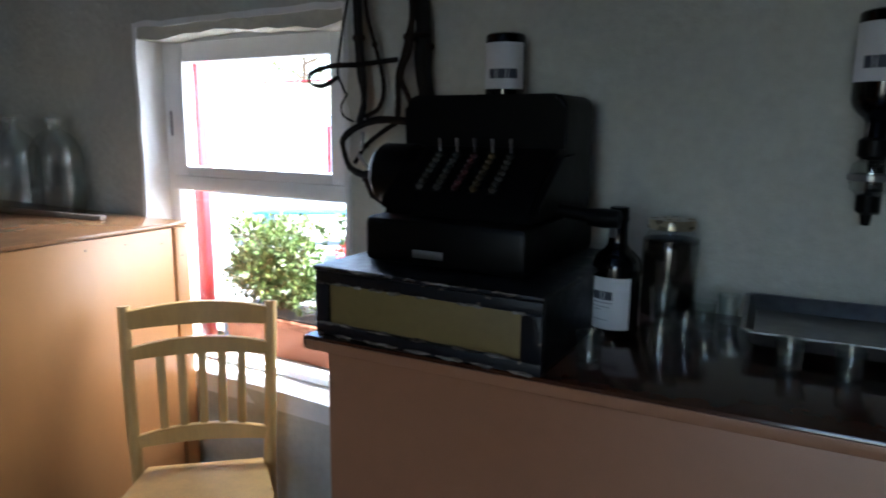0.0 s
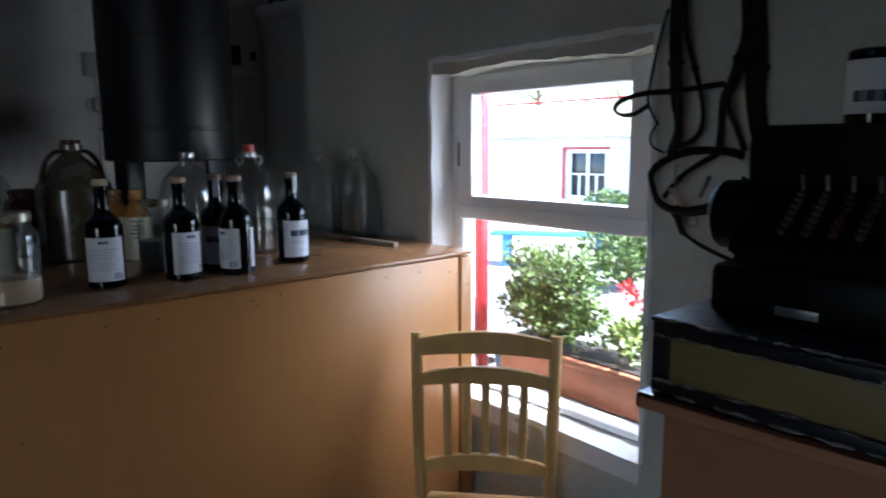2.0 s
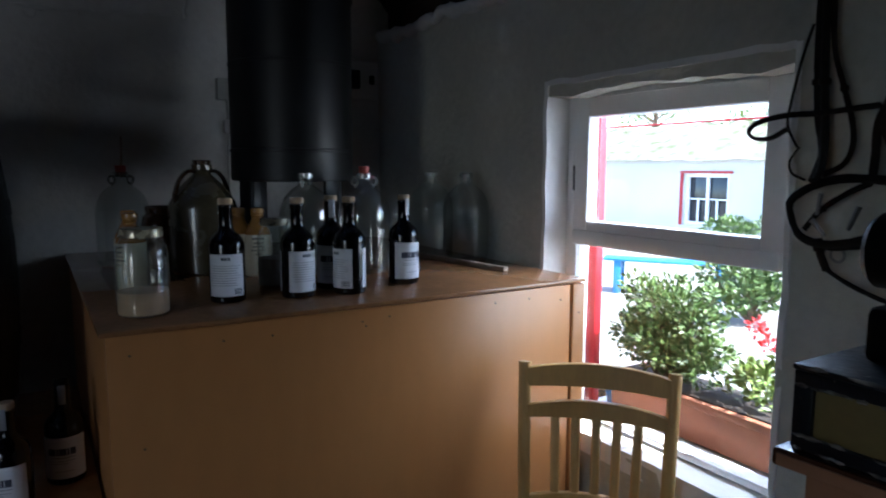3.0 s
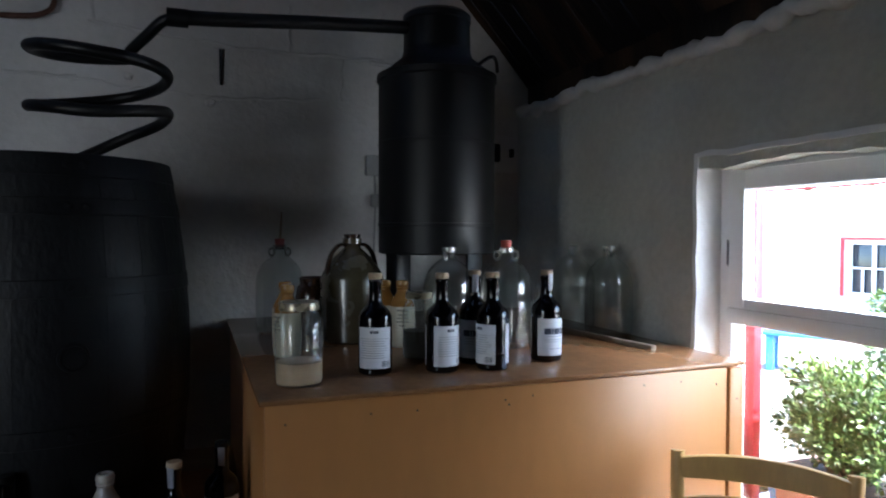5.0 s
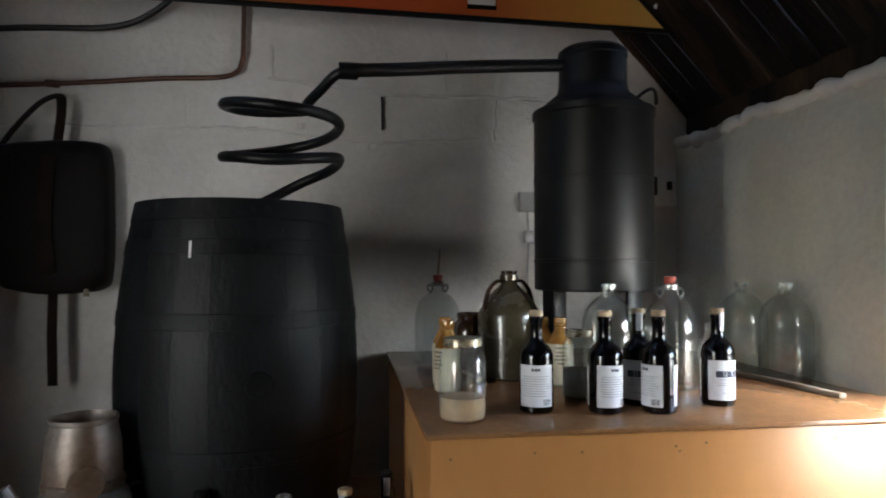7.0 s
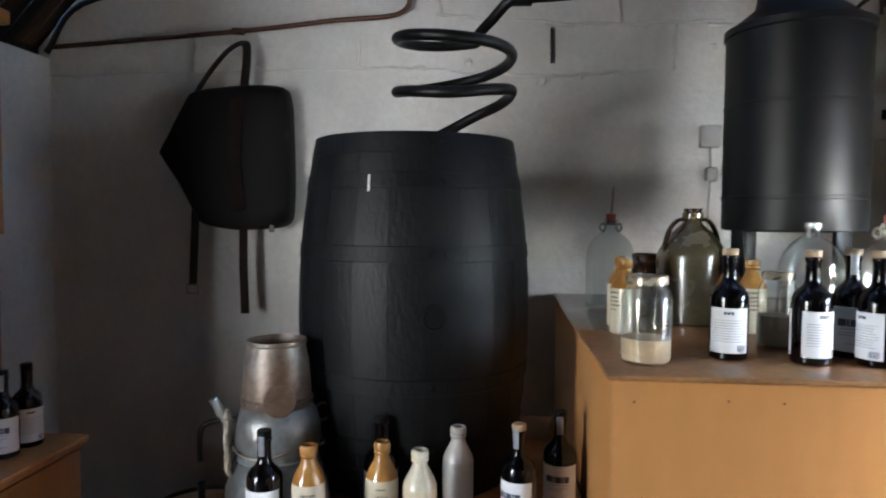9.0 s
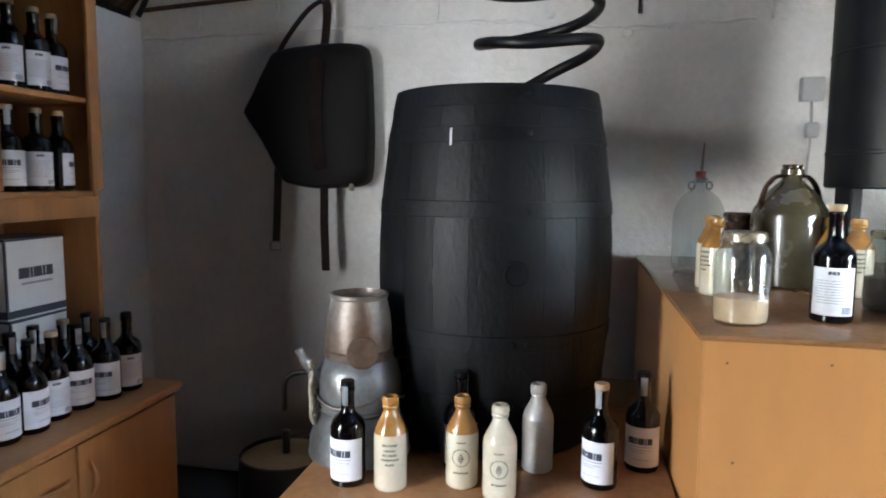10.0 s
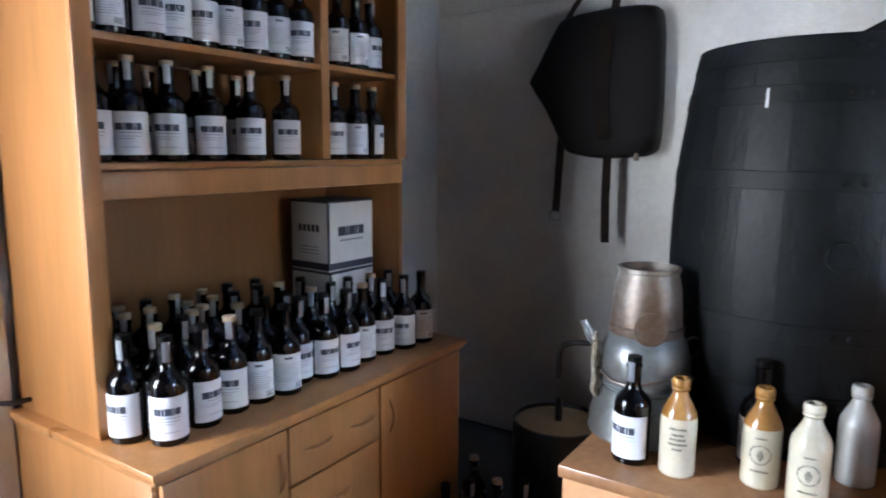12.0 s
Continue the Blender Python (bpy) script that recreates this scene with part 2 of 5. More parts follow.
def rough_wall(origin, along, up, width, height, thick, cell=0.045, amount=0.006, holes=(), top=None, seed=0.0):
    """A plastered wall whose inner face is uneven; holes are (u0, u1, v0, v1); top(u) cuts its upper edge."""
    o, a, w = Vector(origin), Vector(along).normalized(), Vector(up)
    n = w.cross(a).normalized()
    us = sorted({0.0, width, *(h for q in holes for h in q[:2]), *(i * cell for i in range(1, int(width / cell)))})
    keep_u = {0.0, width, *(h for q in holes for h in q[:2])}
    us = [u for u in us if u in keep_u or min(abs(u - k) for k in keep_u) > 0.012]
    vs = sorted({0.0, height, *(h for q in holes for h in q[2:]), *(i * cell for i in range(1, int(height / cell)))})
    keep_v = {0.0, height, *(h for q in holes for h in q[2:])}
    vs = [v for v in vs if v in keep_v or min(abs(v - k) for k in keep_v) > 0.012]
    bm = bmesh.new()
    inner, outer = {}, {}

    def vert(store, i, j, back):
        if (i, j) not in store:
            u, v = us[i], vs[j]
            if top:
                v = v * top(u) / height
            q = o + a * u + w * v
            d = amount * (noise.noise(q * 2.3 + Vector((seed, 0, 0))) + 0.6 * noise.noise(q * 7.0) + 0.35 * noise.noise(q * 19.0))
            store[i, j] = bm.verts.new(q - n * thick if back else q + n * d)
        return store[i, j]

    def solid(i, j):
        if not (0 <= i < len(us) - 1 and 0 <= j < len(vs) - 1):
            return False
        u, v = (us[i] + us[i + 1]) / 2, (vs[j] + vs[j + 1]) / 2
        return not any(q[0] < u < q[1] and q[2] < v < q[3] for q in holes)

    for i in range(len(us) - 1):
        for j in range(len(vs) - 1):
            if not solid(i, j):
                continue
            bm.faces.new([vert(inner, *q, False) for q in ((i, j), (i + 1, j), (i + 1, j + 1), (i, j + 1))])
            bm.faces.new([vert(outer, *q, True) for q in ((i, j + 1), (i + 1, j + 1), (i + 1, j), (i, j))])
            for (p, q), nb in ((((i, j), (i, j + 1)), (i - 1, j)), (((i + 1, j + 1), (i + 1, j)), (i + 1, j)), (((i + 1, j), (i, j)), (i, j - 1)), (((i, j + 1), (i + 1, j + 1)), (i, j + 1))):
                if not solid(*nb):
                    bm.faces.new((vert(inner, *p, False), vert(inner, *q, False), vert(outer, *q, True), vert(outer, *p, True)))
    bmesh.ops.recalc_face_normals(bm, faces=bm.faces[:])
    return bm


# ---- the room ----
XB, YW, YS, XE = -3.10, 1.293, -2.29, 2.2   # back, window, dresser and far walls
EAVE, RIDGE_Y = 2.09, -0.5


def roof_z(y):
    return EAVE + 0.12 + 1.08 * ((YW - y) if y > RIDGE_Y else (y - YS))


def structure(name, bm, mat, label, smooth=True):
    return tagged(part(name, bm, mat, None, smooth=smooth), label, name.split("_")[0], kind="structure")


structure("floor", slab(XB - 0.3, XE + 0.3, YS - 0.35, YW + 0.35, -0.12, 0.0, 0), FLOOR, "worn floor, its deep shade put into a dark colour")
W0, W1, WZ0, WZ1 = -1.865, -1.035, 0.60, 1.697
structure("wall_window", rough_wall((XE, YW, 0), (-1, 0, 0), (0, 0, 1), XE - XB + 0.3, EAVE, 0.18, holes=[(XE - W1, XE - W0, WZ0, WZ1)], amount=0.012, cell=0.035,
          top=lambda u: EAVE - 0.045 + 0.028 * noise.noise((u * 3.1, 0, 0)) + 0.018 * noise.noise((u * 11, 4, 0))), BACKLIT_PLASTER, "uneven cream whitewashed wall round the window, duller for its backlit shade")
# ragged bead of plaster along the wall's upper edge
run = [XB + 0.02 + 0.03 * k for k in range(125)]
bead = [(x, YW - 0.004 + 0.012 * noise.noise((x * 9, 2, 0)), EAVE - 0.057 + 0.028 * noise.noise(((XE - x) * 3.1, 0, 0)) + 0.018 * noise.noise(((XE - x) * 11, 4, 0)) + 0.016 * noise.noise((x * 24, 7, 0))) for x in run]
structure("trim_wall_top", sweep(bead, [0.026 + 0.016 * noise.noise((x * 15, 0, 3)) + 0.012 * noise.noise((x * 37, 1, 3)) for x in run], 10), PLASTER, "ragged whitewashed plaster edge under the roof boards")
structure("wall_back", rough_wall((XB, YW + 0.1, 0), (0, -1, 0), (0, 0, 1), YW - YS + 0.4, 4.05, 0.3, cell=0.055, amount=0.012, seed=5.0,
          top=lambda u: max(2.1, roof_z(YW + 0.1 - u) + 0.012)), PLASTER, "uneven whitewashed block wall with cracked joints")
structure("wall_dresser", rough_wall((XB - 0.1, YS, 0), (1, 0, 0), (0, 0, 1), XE - XB + 0.1, EAVE + 0.02, 0.3, cell=0.08, holes=[(3.04, 3.84, 0.0, 2.0)]), PLASTER, "whitewashed wall with an open doorway")
structure("wall_far", rough_wall((XE, YS, 0), (0, 1, 0), (0, 0, 1), YW - YS, 4.05, 0.3, cell=0.1, top=lambda u: roof_z(YS + u) + 0.012), BOUNCE_DARK, "unseen end wall, coloured dark to cut bounced light")

# roof boards and rafters: one ceiling mesh a slope
for side, nm in ((1, "ceiling_window_side"), (-1, "ceiling_dresser_side")):
    bm = bmesh.new()
    y_low, y_high = (YW + 0.06, RIDGE_Y) if side > 0 else (YS - 0.06, RIDGE_Y)
    run = abs(y_high - y_low) * math.hypot(1, 1.08)
    tilt = math.degrees(math.atan(1.08))
    x = XB - 0.05
    rnd = random.Random(4)
    while x < XE + 0.1:
        w = rnd.uniform(0.11, 0.17)
        b = slab(0, w - 0.006, 0, run + 0.05, 0, 0.022, 0.003, segments=1)
        lift = rnd.uniform(0, 0.008)
        m = Matrix.Translation((x, y_low, roof_z(y_low) + lift)) @ (pose(0, 0, 0, tilt, 0, 0) if side < 0 else Matrix.Diagonal((1, -1, 1, 1)) @ pose(0, 0, 0, tilt, 0, 0))
        merge(bm, b, m)
        x += w
    bmesh.ops.recalc_face_normals(bm, faces=bm.faces[:])
    structure(nm, bm, ROOF_WOOD, "dark old roof boards and rafters", smooth=False)


# Beams added to seal the slits between wall tops and roof from daylight
structure("wall_plate", slab(XB - 0.1, XE + 0.1, YW + 0.05, YW + 0.175, EAVE - 0.03, EAVE + 0.2, 0.01), ROOF_WOOD, "dark beam added under the roof boards to block stray daylight")
structure("wall_plate_dresser", slab(XB - 0.1, XE + 0.1, YS - 0.29, YS - 0.05, EAVE + 0.03, EAVE + 0.2, 0.01), ROOF_WOOD, "dark beam added over the dresser wall to block stray daylight")


# ---- window ----
GREYMETAL = material("grey_metal_stay", (0.25, 0.25, 0.26), 0.4, metal=0.6, vary=0.2)


def build_window():
    w = thing("window_1", "white two-part window in a deep plastered reveal", "window", kind="structure")
    y0, y1 = YW + 0.085, YW + 0.145
    a, b, lo, hi = W0 + 0.004, W1 - 0.004, WZ0 + 0.012, WZ1 - 0.004
    for n, c in (("outer_frame", (a, a + 0.05, y0, y1, lo, hi)), ("outer_frame", (b - 0.05, b, y0, y1, lo, hi)), ("outer_frame", (a + 0.05, b - 0.05, y0, y1, hi - 0.045, hi)),
                 ("outer_frame", (a + 0.05, b - 0.05, y0, y1, lo, lo + 0.022))):
        part(n, slab(*c, 0.005), UPVC, w)
    part("transom", slab(a + 0.05, b - 0.05, y0 - 0.022, y1 - 0.004, 1.185, 1.232, 0.006), UPVC, w, "wide grey-shaded middle rail")
    s0, s1, sz0, sz1 = a + 0.046, b - 0.046, 1.229, hi - 0.041
    sash = part("upper_sash", slab(s0, s0 + 0.064, y0 - 0.014, y0 + 0.03, sz0, sz1, 0.005), UPVC, w)
    for c in ((s1 - 0.062, s1, sz0, sz1), (s0 + 0.064, s1 - 0.062, sz1 - 0.06, sz1), (s0 + 0.064, s1 - 0.062, sz0, sz0 + 0.034)):
        part("sash_rail", slab(c[0], c[1], y0 - 0.014, y0 + 0.03, c[2], c[3], 0.005), UPVC, sash)
    part("stay", slab(s0 + 0.002, s0 + 0.008, y0 - 0.020, y0 - 0.0145, 1.36, 1.44, 0.002), GREYMETAL, sash, "small dark metal stay")
    for n, z0, z1, x0, x1 in (("upper_pane", sz0 + 0.034, sz1 - 0.06, s0 + 0.064, s1 - 0.062), ("lower_pane", lo + 0.022, 1.185, a + 0.05, b - 0.05)):
        p = part(n, slab(x0, x1, y0 + 0.012, y0 + 0.017, z0, z1, 0), GLAZING, w)
        p.visible_shadow = False
    sill = rough_wall((W1, YW - 0.006, WZ0 + 0.002), (-1, 0, 0), (0, 1, 0), W1 - W0, 0.40, 0.06, cell=0.03, amount=0.006, seed=9)
    part("sill", sill, REVEAL, w, "white painted uneven sill")
    # thick painted edge of plaster round the reveal
    for n, c in (("reveal_side", (W0 - 0.014, W0 + 0.003, YW - 0.008, YW + 0.09, WZ0, WZ1 + 0.012)), ("reveal_side", (W1 - 0.003, W1 + 0.012, YW - 0.006, YW + 0.09, WZ0, WZ1 + 0.01)),
                 ("reveal_head", (W0 + 0.003, W1 - 0.003, YW - 0.008, YW + 0.09, WZ1 - 0.003, WZ1 + 0.014))):
        bm = slab(*c, 0)
        bmesh.ops.subdivide_edges(bm, edges=[e for e in bm.edges if e.calc_length() > 0.3], cuts=26, use_grid_fill=True)
        for v in bm.verts:
            v.co += Vector((noise.noise(v.co * 13), 0.6 * noise.noise(v.co * 17 + Vector((3, 0, 0))), noise.noise(v.co * 15 + Vector((0, 5, 0))))) * 0.006
        part(n, bm, REVEAL, w)


build_window()


# ---- the tall box and the low counter ----
BX, BY0, BZ, LZ = -1.645, -0.046, 1.10, 0.66


def build_box():
    t = thing("display_box", "tall orange-brown laminate box unit with a worn top, in the corner", "counter")
    part("front_panel", slab(BX - 0.018, BX, BY0 + 0.002, 1.208, 0, BZ - 0.014, 0.002), PANEL, t)
    part("side_panel", slab(XB + 0.02, BX - 0.02, BY0 + 0.002, BY0 + 0.02, 0, BZ - 0.014, 0.002), PANEL, t)
    part("corner_post", slab(BX - 0.02, BX + 0.006, 1.213, 1.262, 0, BZ - 0.014, 0.004), PANEL, t)
    part("back_panel", slab(XB + 0.02, BX - 0.03, 1.24, 1.258, 0, BZ - 0.014, 0.002), PANEL, t)
    top_bm = slab(XB + 0.015, BX + 0.012, BY0 - 0.010, 1.272, BZ - 0.012, BZ, 0.003)
    for v in top_bm.verts:
        if v.co.x > BX - 0.1 and v.co.y > 1.0:
            v.co += Vector((-0.012, 0, 0.0))
    part("top", top_bm, BOXTOP, t, "glossy worn brown top")
    for y, dz in ((0.0, 0.045), (0.19, 0.038), (0.30, 0.04), (0.525, 0.035), (0.535, 0.047), (0.60, 0.03), (0.93, 0.03), (1.05, 0.03), (1.17, 0.045), (1.238, 0.09), (0.02, 0.25)):
        part("screw", lathe([(0.0, 0.0), (0.003, 0.0), (0.003, 0.001), (0, 0.0014)], 8), SCREW, t, "", pose(BX + (0.006 if y > 1.21 else 0), y, BZ - 0.012 - dz, 0, 90, 0))
    return t


SCREW = material("dull_screw_head", (0.22, 0.15, 0.09), 0.45, metal=0.7, vary=0.3)
build_box()


def build_low():
    t = thing("low_counter", "low orange-brown laminate counter beside the tall box", "counter")
    part("top", slab(XB + 0.3, BX + 0.004, -0.965, BY0 - 0.006, LZ - 0.03, LZ, 0.003), BOXTOP, t, "worn brown top")
    part("front_panel", slab(BX - 0.026, BX - 0.008, -0.957, BY0 - 0.006, 0, LZ - 0.032, 0.002), PANEL, t)
    part("side_panel", slab(XB + 0.3, BX - 0.03, -0.957, -0.939, 0, LZ - 0.032, 0.002), PANEL, t)
    return t


build_low()


# ---- the bar counter under the window wall ----
CY, CZ, CX0 = 0.735, 1.035, -0.69


def askew(bm):
    """The bar's front runs slightly towards the wall."""
    for v in bm.verts:
        if v.co.y < 1.0:
            v.co.y += 0.012 + 0.055 * (v.co.x - CX0)
    return bm


def build_bar():
    t = thing("bar_counter", "brown panelled bar counter with a dark varnished top", "counter")
    part("top", askew(slab(CX0 - 0.012, XE - 0.02, CY - 0.012, YW - 0.012, CZ - 0.028, CZ, 0.006)), COUNTER, t, "dark glossy varnished top")
    part("front_panel", askew(slab(CX0 + 0.03, XE - 0.02, CY + 0.004, CY + 0.026, 0, CZ - 0.03, 0.003)), FRONT, t)
    part("side_panel", slab(CX0 + 0.03, CX0 + 0.05, CY + 0.045, YW - 0.014, 0, CZ - 0.03, 0.003), FRONT, t)
    part("edge_trim", askew(slab(CX0 - 0.002, XE - 0.02, CY - 0.016, CY - 0.0125, CZ - 0.024, CZ - 0.006, 0.001)), FRONT, t, "worn brown edging strip")
    return t


build_bar()


# ---- the barrel, still and worm ----
def barrel_r(z, r0, r1, h):
    s = 2 * z / h - 1
    return r1 - (r1 - r0) * s * s


def build_barrel():
    h, r0, r1 = 0.960, 0.298, 0.346
    t = thing("barrel", "large upright barrel painted blue-black with riveted iron hoops", "barrel", pose(-2.262, -0.540, LZ, 0, 0, 12))
    n = 22
    levels = [0, 0.1, 0.25, 0.4, 0.5, 0.6, 0.75, 0.9, 1.0]
    for k in range(n):
        a0, a1 = 360 / n * k + 0.07, 360 / n * (k + 1) - 0.07
        prof = [(barrel_r(q * h, r0, r1, h), q * h) for q in levels]
        bm = bmesh.new()
        lathe(prof + [(prof[-1][0] - 0.024, h), (prof[-1][0] - 0.024, h - 0.05)], 3, bm, a0, a1)
        lathe([(p - 0.002, z) for p, z in prof], 1, bm, a1 - 0.02, a1 + 0.16)
        part("stave", bm, BARRELPAINT, t)
    part("head", lathe([(0.0, h - 0.04), (r0 - 0.022, h - 0.04)], 32), BARRELPAINT, t)
    for z, wd in ((0.035, 0.055), (0.135, 0.04), (0.30, 0.042), (0.645, 0.042), (0.838, 0.04), (0.93, 0.055)):
        prof = [(barrel_r(z, r0, r1, h) + 0.0, z), (barrel_r(z, r0, r1, h) + 0.002, z + 0.001), (barrel_r(z + wd, r0, r1, h) + 0.002, z + wd - 0.001), (barrel_r(z + wd, r0, r1, h), z + wd)]
        hoop = part("hoop", lathe(prof, 48), BARRELPAINT, t)
        for da in (0, 6.5):
            a = radians(3 + da)
            r = barrel_r(z + wd / 2, r0, r1, h) + 0.003
            part("rivet", lathe([(0.009, 0), (0.007, 0.003), (0.0, 0.0045)], 10), BARRELPAINT, hoop, "", Matrix.Translation((r * math.cos(a), r * math.sin(a), z + wd / 2)) @ pose(0, 0, 0, 0, 90, math.degrees(a)))
    a = radians(4)
    r = barrel_r(0.505, r0, r1, h)
    part("bung", lathe([(0.036, -0.004), (0.034, 0.004), (0.029, 0.005), (0.027, 0.001), (0.0, 0.001)], 24), BARRELPAINT, t, "painted round bung", Matrix.Translation((r * math.cos(a), r * math.sin(a), 0.505)) @ pose(0, 0, 0, 0, 90, 4))
    a = radians(-26.5)
    r = barrel_r(0.85, r0, r1, h) + 0.0015
    part("scratch", slab(-0.022, 0.022, -0.0035, 0.0035, 0, 0.0015, 0.0007), PAPER, t, "pale chip in the paint", Matrix.Translation((r * math.cos(a), r * math.sin(a), 0.85)) @ pose(0, 0, 0, 0, 90 - 5, -26.5))
    return t


build_barrel()


def build_still():
    t = thing("pot_still", "black painted metal pot still on legs with a wide neck", "still", pose(-2.40, 0.618, BZ))
    R = 0.203
    part("body", lathe([(0.0, 0.285), (R - 0.012, 0.285), (R, 0.29), (R, 0.38), (R + 0.003, 0.382), (R + 0.003, 0.39), (R, 0.392), (R, 0.66), (R + 0.002, 0.662), (R + 0.002, 0.668), (R, 0.67), (R, 0.875), (R + 0.006, 0.88),
                        (R + 0.006, 0.90), (R - 0.008, 0.905), (0.124, 0.962), (0.117, 0.99)], 48), BLACKPAINT, t)
    part("neck", lathe([(0.117, 0.985), (0.115, 1.085), (0.119, 1.09), (0.119, 1.108), (0.105, 1.12), (0.0, 1.13)], 40), BLACKPAINT, t)
    for a in (20, 110, 200, 290):
        c, s = math.cos(radians(a)), math.sin(radians(a))
        part("leg", slab(-0.03, 0.03, -0.006, 0.006, 0.0, 0.30, 0.003), BLACKPAINT, t, "", Matrix.Translation(((R - 0.012) * c, (R - 0.012) * s, 0)) @ pose(0, 0, 0, 0, 0, a + 90))
    for a in (35, -150):
        c, s = math.cos(radians(a)), math.sin(radians(a))
        arc = [(0.005 + R + 0.02 * math.sin(math.pi * k / 10), -0.06 + 0.12 * k / 10, 0.905 + 0.035 * math.sin(math.pi * k / 10)) for k in range(11)]
        part("handle", sweep(arc, 0.006, 8), BLACKPAINT, t, "", pose(0, 0, 0, 0, 0, a))
    return t


build_still()


def build_worm():
    t = thing("worm_pipe", "black copper lyne arm and coiled worm dropping into the barrel", "pipe")
    c, r = Vector((-2.29, -0.425, 0)), 0.178
    pts = [(-2.39, 0.53, 2.162), (-2.37, 0.2, 2.136), (-2.33, -0.07, 2.103), (-2.31, -0.222, 2.088), (-2.32, -0.265, 2.074), (-2.36, -0.31, 2.038), (-2.42, -0.36, 2.002)]
    keys = [(150, 1.990), (270, 1.960), (360, 1.922), (450, 1.908), (540, 1.86), (630, 1.80), (720, 1.765), (810, 1.805), (880, 1.755), (960, 1.62)]
    turn = []
    for a in range(150, 961, 10):
        for (a0, z0), (a1, z1) in zip(keys, keys[1:]):
            if a0 <= a <= a1:
                z = z0 + (z1 - z0) * (a - a0) / (a1 - a0)
                break
        turn.append((c.x + r * math.cos(radians(a)), c.y + r * math.sin(radians(a)), z))
    sm = [Vector(p) for p in turn]
    for _ in range(3):
        sm = [sm[0]] + [(sm[i - 1] + sm[i] * 2 + sm[i + 1]) / 4 for i in range(1, len(sm) - 1)] + [sm[-1]]
    part("arm", sweep(smooth_path(pts[:4], 4), 0.022, 14), BLACKPAINT, t)
    part("elbow", lathe([(0.0, -0.03), (0.027, -0.03), (0.027, 0.03), (0, 0.03)], 16), BLACKPAINT, t, "", Matrix.Translation((-2.31, -0.224, 2.086)) @ pose(0, 0, 0, 90, 0, 0))
    part("coil", sweep(smooth_path(pts[3:-1], 4)[:-1] + smooth_path([pts[-2], pts[-1], sm[1], sm[3]], 4)[:-1] + sm[3:], 0.0165, 12), BLACKPAINT, t)
    return t


build_worm()


# ---- dresser ----
DX0, DX1, DY, DYF, DZ = -1.06, -2.262, -1.885, -1.625, 0.705


def build_dresser():
    t = thing("dresser", "tall varnished pine dresser with open shelves over drawers and cupboards", "dresser")
    yb = YS + 0.03
    # lower half
    part("worktop", slab(DX1 - 0.03, DX0 + 0.035, yb, DYF + 0.012, DZ - 0.022, DZ, 0.005), DRESSER, t, "pine worktop with a moulded edge")
    part("moulding", slab(DX1 - 0.022, DX0 + 0.027, yb, DYF + 0.004, DZ - 0.034, DZ - 0.0225, 0.004), DRESSER, t)
    part("carcass", slab(DX1 - 0.015, DX0 + 0.02, yb, DYF - 0.02, 0.0, DZ - 0.0345, 0.003), DRESSER, t)
    # cupboard door, drawers, cupboard door
    fy = DYF - 0.019

    def front(name, x0, x1, z0, z1):
        return part(name, slab(x1, x0, fy, fy + 0.017, z0, z1, 0.004), DRESSER, t)

    def pull(parent, x, z, upright=False):
        arc = [(-0.055 + 0.11 * k / 10, 0.017 + fy + 0.02 * math.sin(math.pi * k / 10), 0.0) for k in range(11)]
        m = Matrix.Translation((x, 0, z)) @ (pose(0, 0, 0, 0, 90, 0) if upright else Matrix())
        part("handle", sweep(arc, [0.003 + 0.0035 * math.sin(math.pi * k / 10) for k in range(11)], 8), DRESSER, parent, "curved wooden pull", m)

    d = front("cupboard_door", -1.055, -1.418, 0.06, 0.664)
    pull(d, -1.39, 0.555, True)
    d = front("drawer", -1.426, -1.80, 0.50, 0.664)
    pull(d, -1.53, 0.585)
    pull(d, -1.72, 0.582)
    d = front("drawer", -1.426, -1.80, 0.30, 0.494)
    pull(d, -1.61, 0.40)
    d = front("drawer", -1.426, -1.80, 0.06, 0.294)
    pull(d, -1.61, 0.18)
    d = front("cupboard_door", -1.808, -2.265, 0.06, 0.664)
    pull(d, -1.85, 0.555, True)
    # upper half
    top = 2.02
    part("end_panel", slab(DX0 - 0.02, DX0, yb, DY, DZ, top, 0.003), DRESSER, t)
    part("end_stile", slab(DX0 - 0.045, DX0 + 0.004, DY + 0.001, DY + 0.018, DZ, top, 0.004), DRESSER, t)
    part("end_panel", slab(DX1, DX1 + 0.02, yb, DY, DZ, top, 0.003), DRESSER, t)
    part("end_stile", slab(DX1 - 0.003, DX1 + 0.045, DY + 0.001, DY + 0.018, 1.355, top, 0.004), DRESSER, t)
    part("back_board", slab(DX1 + 0.021, DX0 - 0.021, yb, yb + 0.008, DZ, top, 0.001), DRESSER_SHADED, t)
    part("divider", slab(-1.88, -1.845, yb + 0.01, DY - 0.001, 1.357, top - 0.02, 0.003), DRESSER, t)
    part("shelf", slab(DX1 + 0.021, DX0 - 0.021, yb + 0.01, DY - 0.002, 1.335, 1.353, 0.003), DRESSER, t)
    part("apron", slab(DX1 + 0.021, DX0 - 0.046, DY - 0.022, DY + 0.016, 1.268, 1.334, 0.004), DRESSER, t)
    part("shelf", slab(-1.844, DX0 - 0.021, yb + 0.01, DY - 0.004, 1.632, 1.65, 0.003), DRESSER, t)
    part("shelf", slab(DX1 + 0.021, -1.881, yb + 0.01, DY - 0.004, 1.638, 1.656, 0.003), DRESSER, t)
    part("cornice", slab(DX1 - 0.03, DX0 + 0.03, yb, DY + 0.04, top + 0.001, top + 0.05, 0.012), DRESSER, t)
    return t


build_dresser()


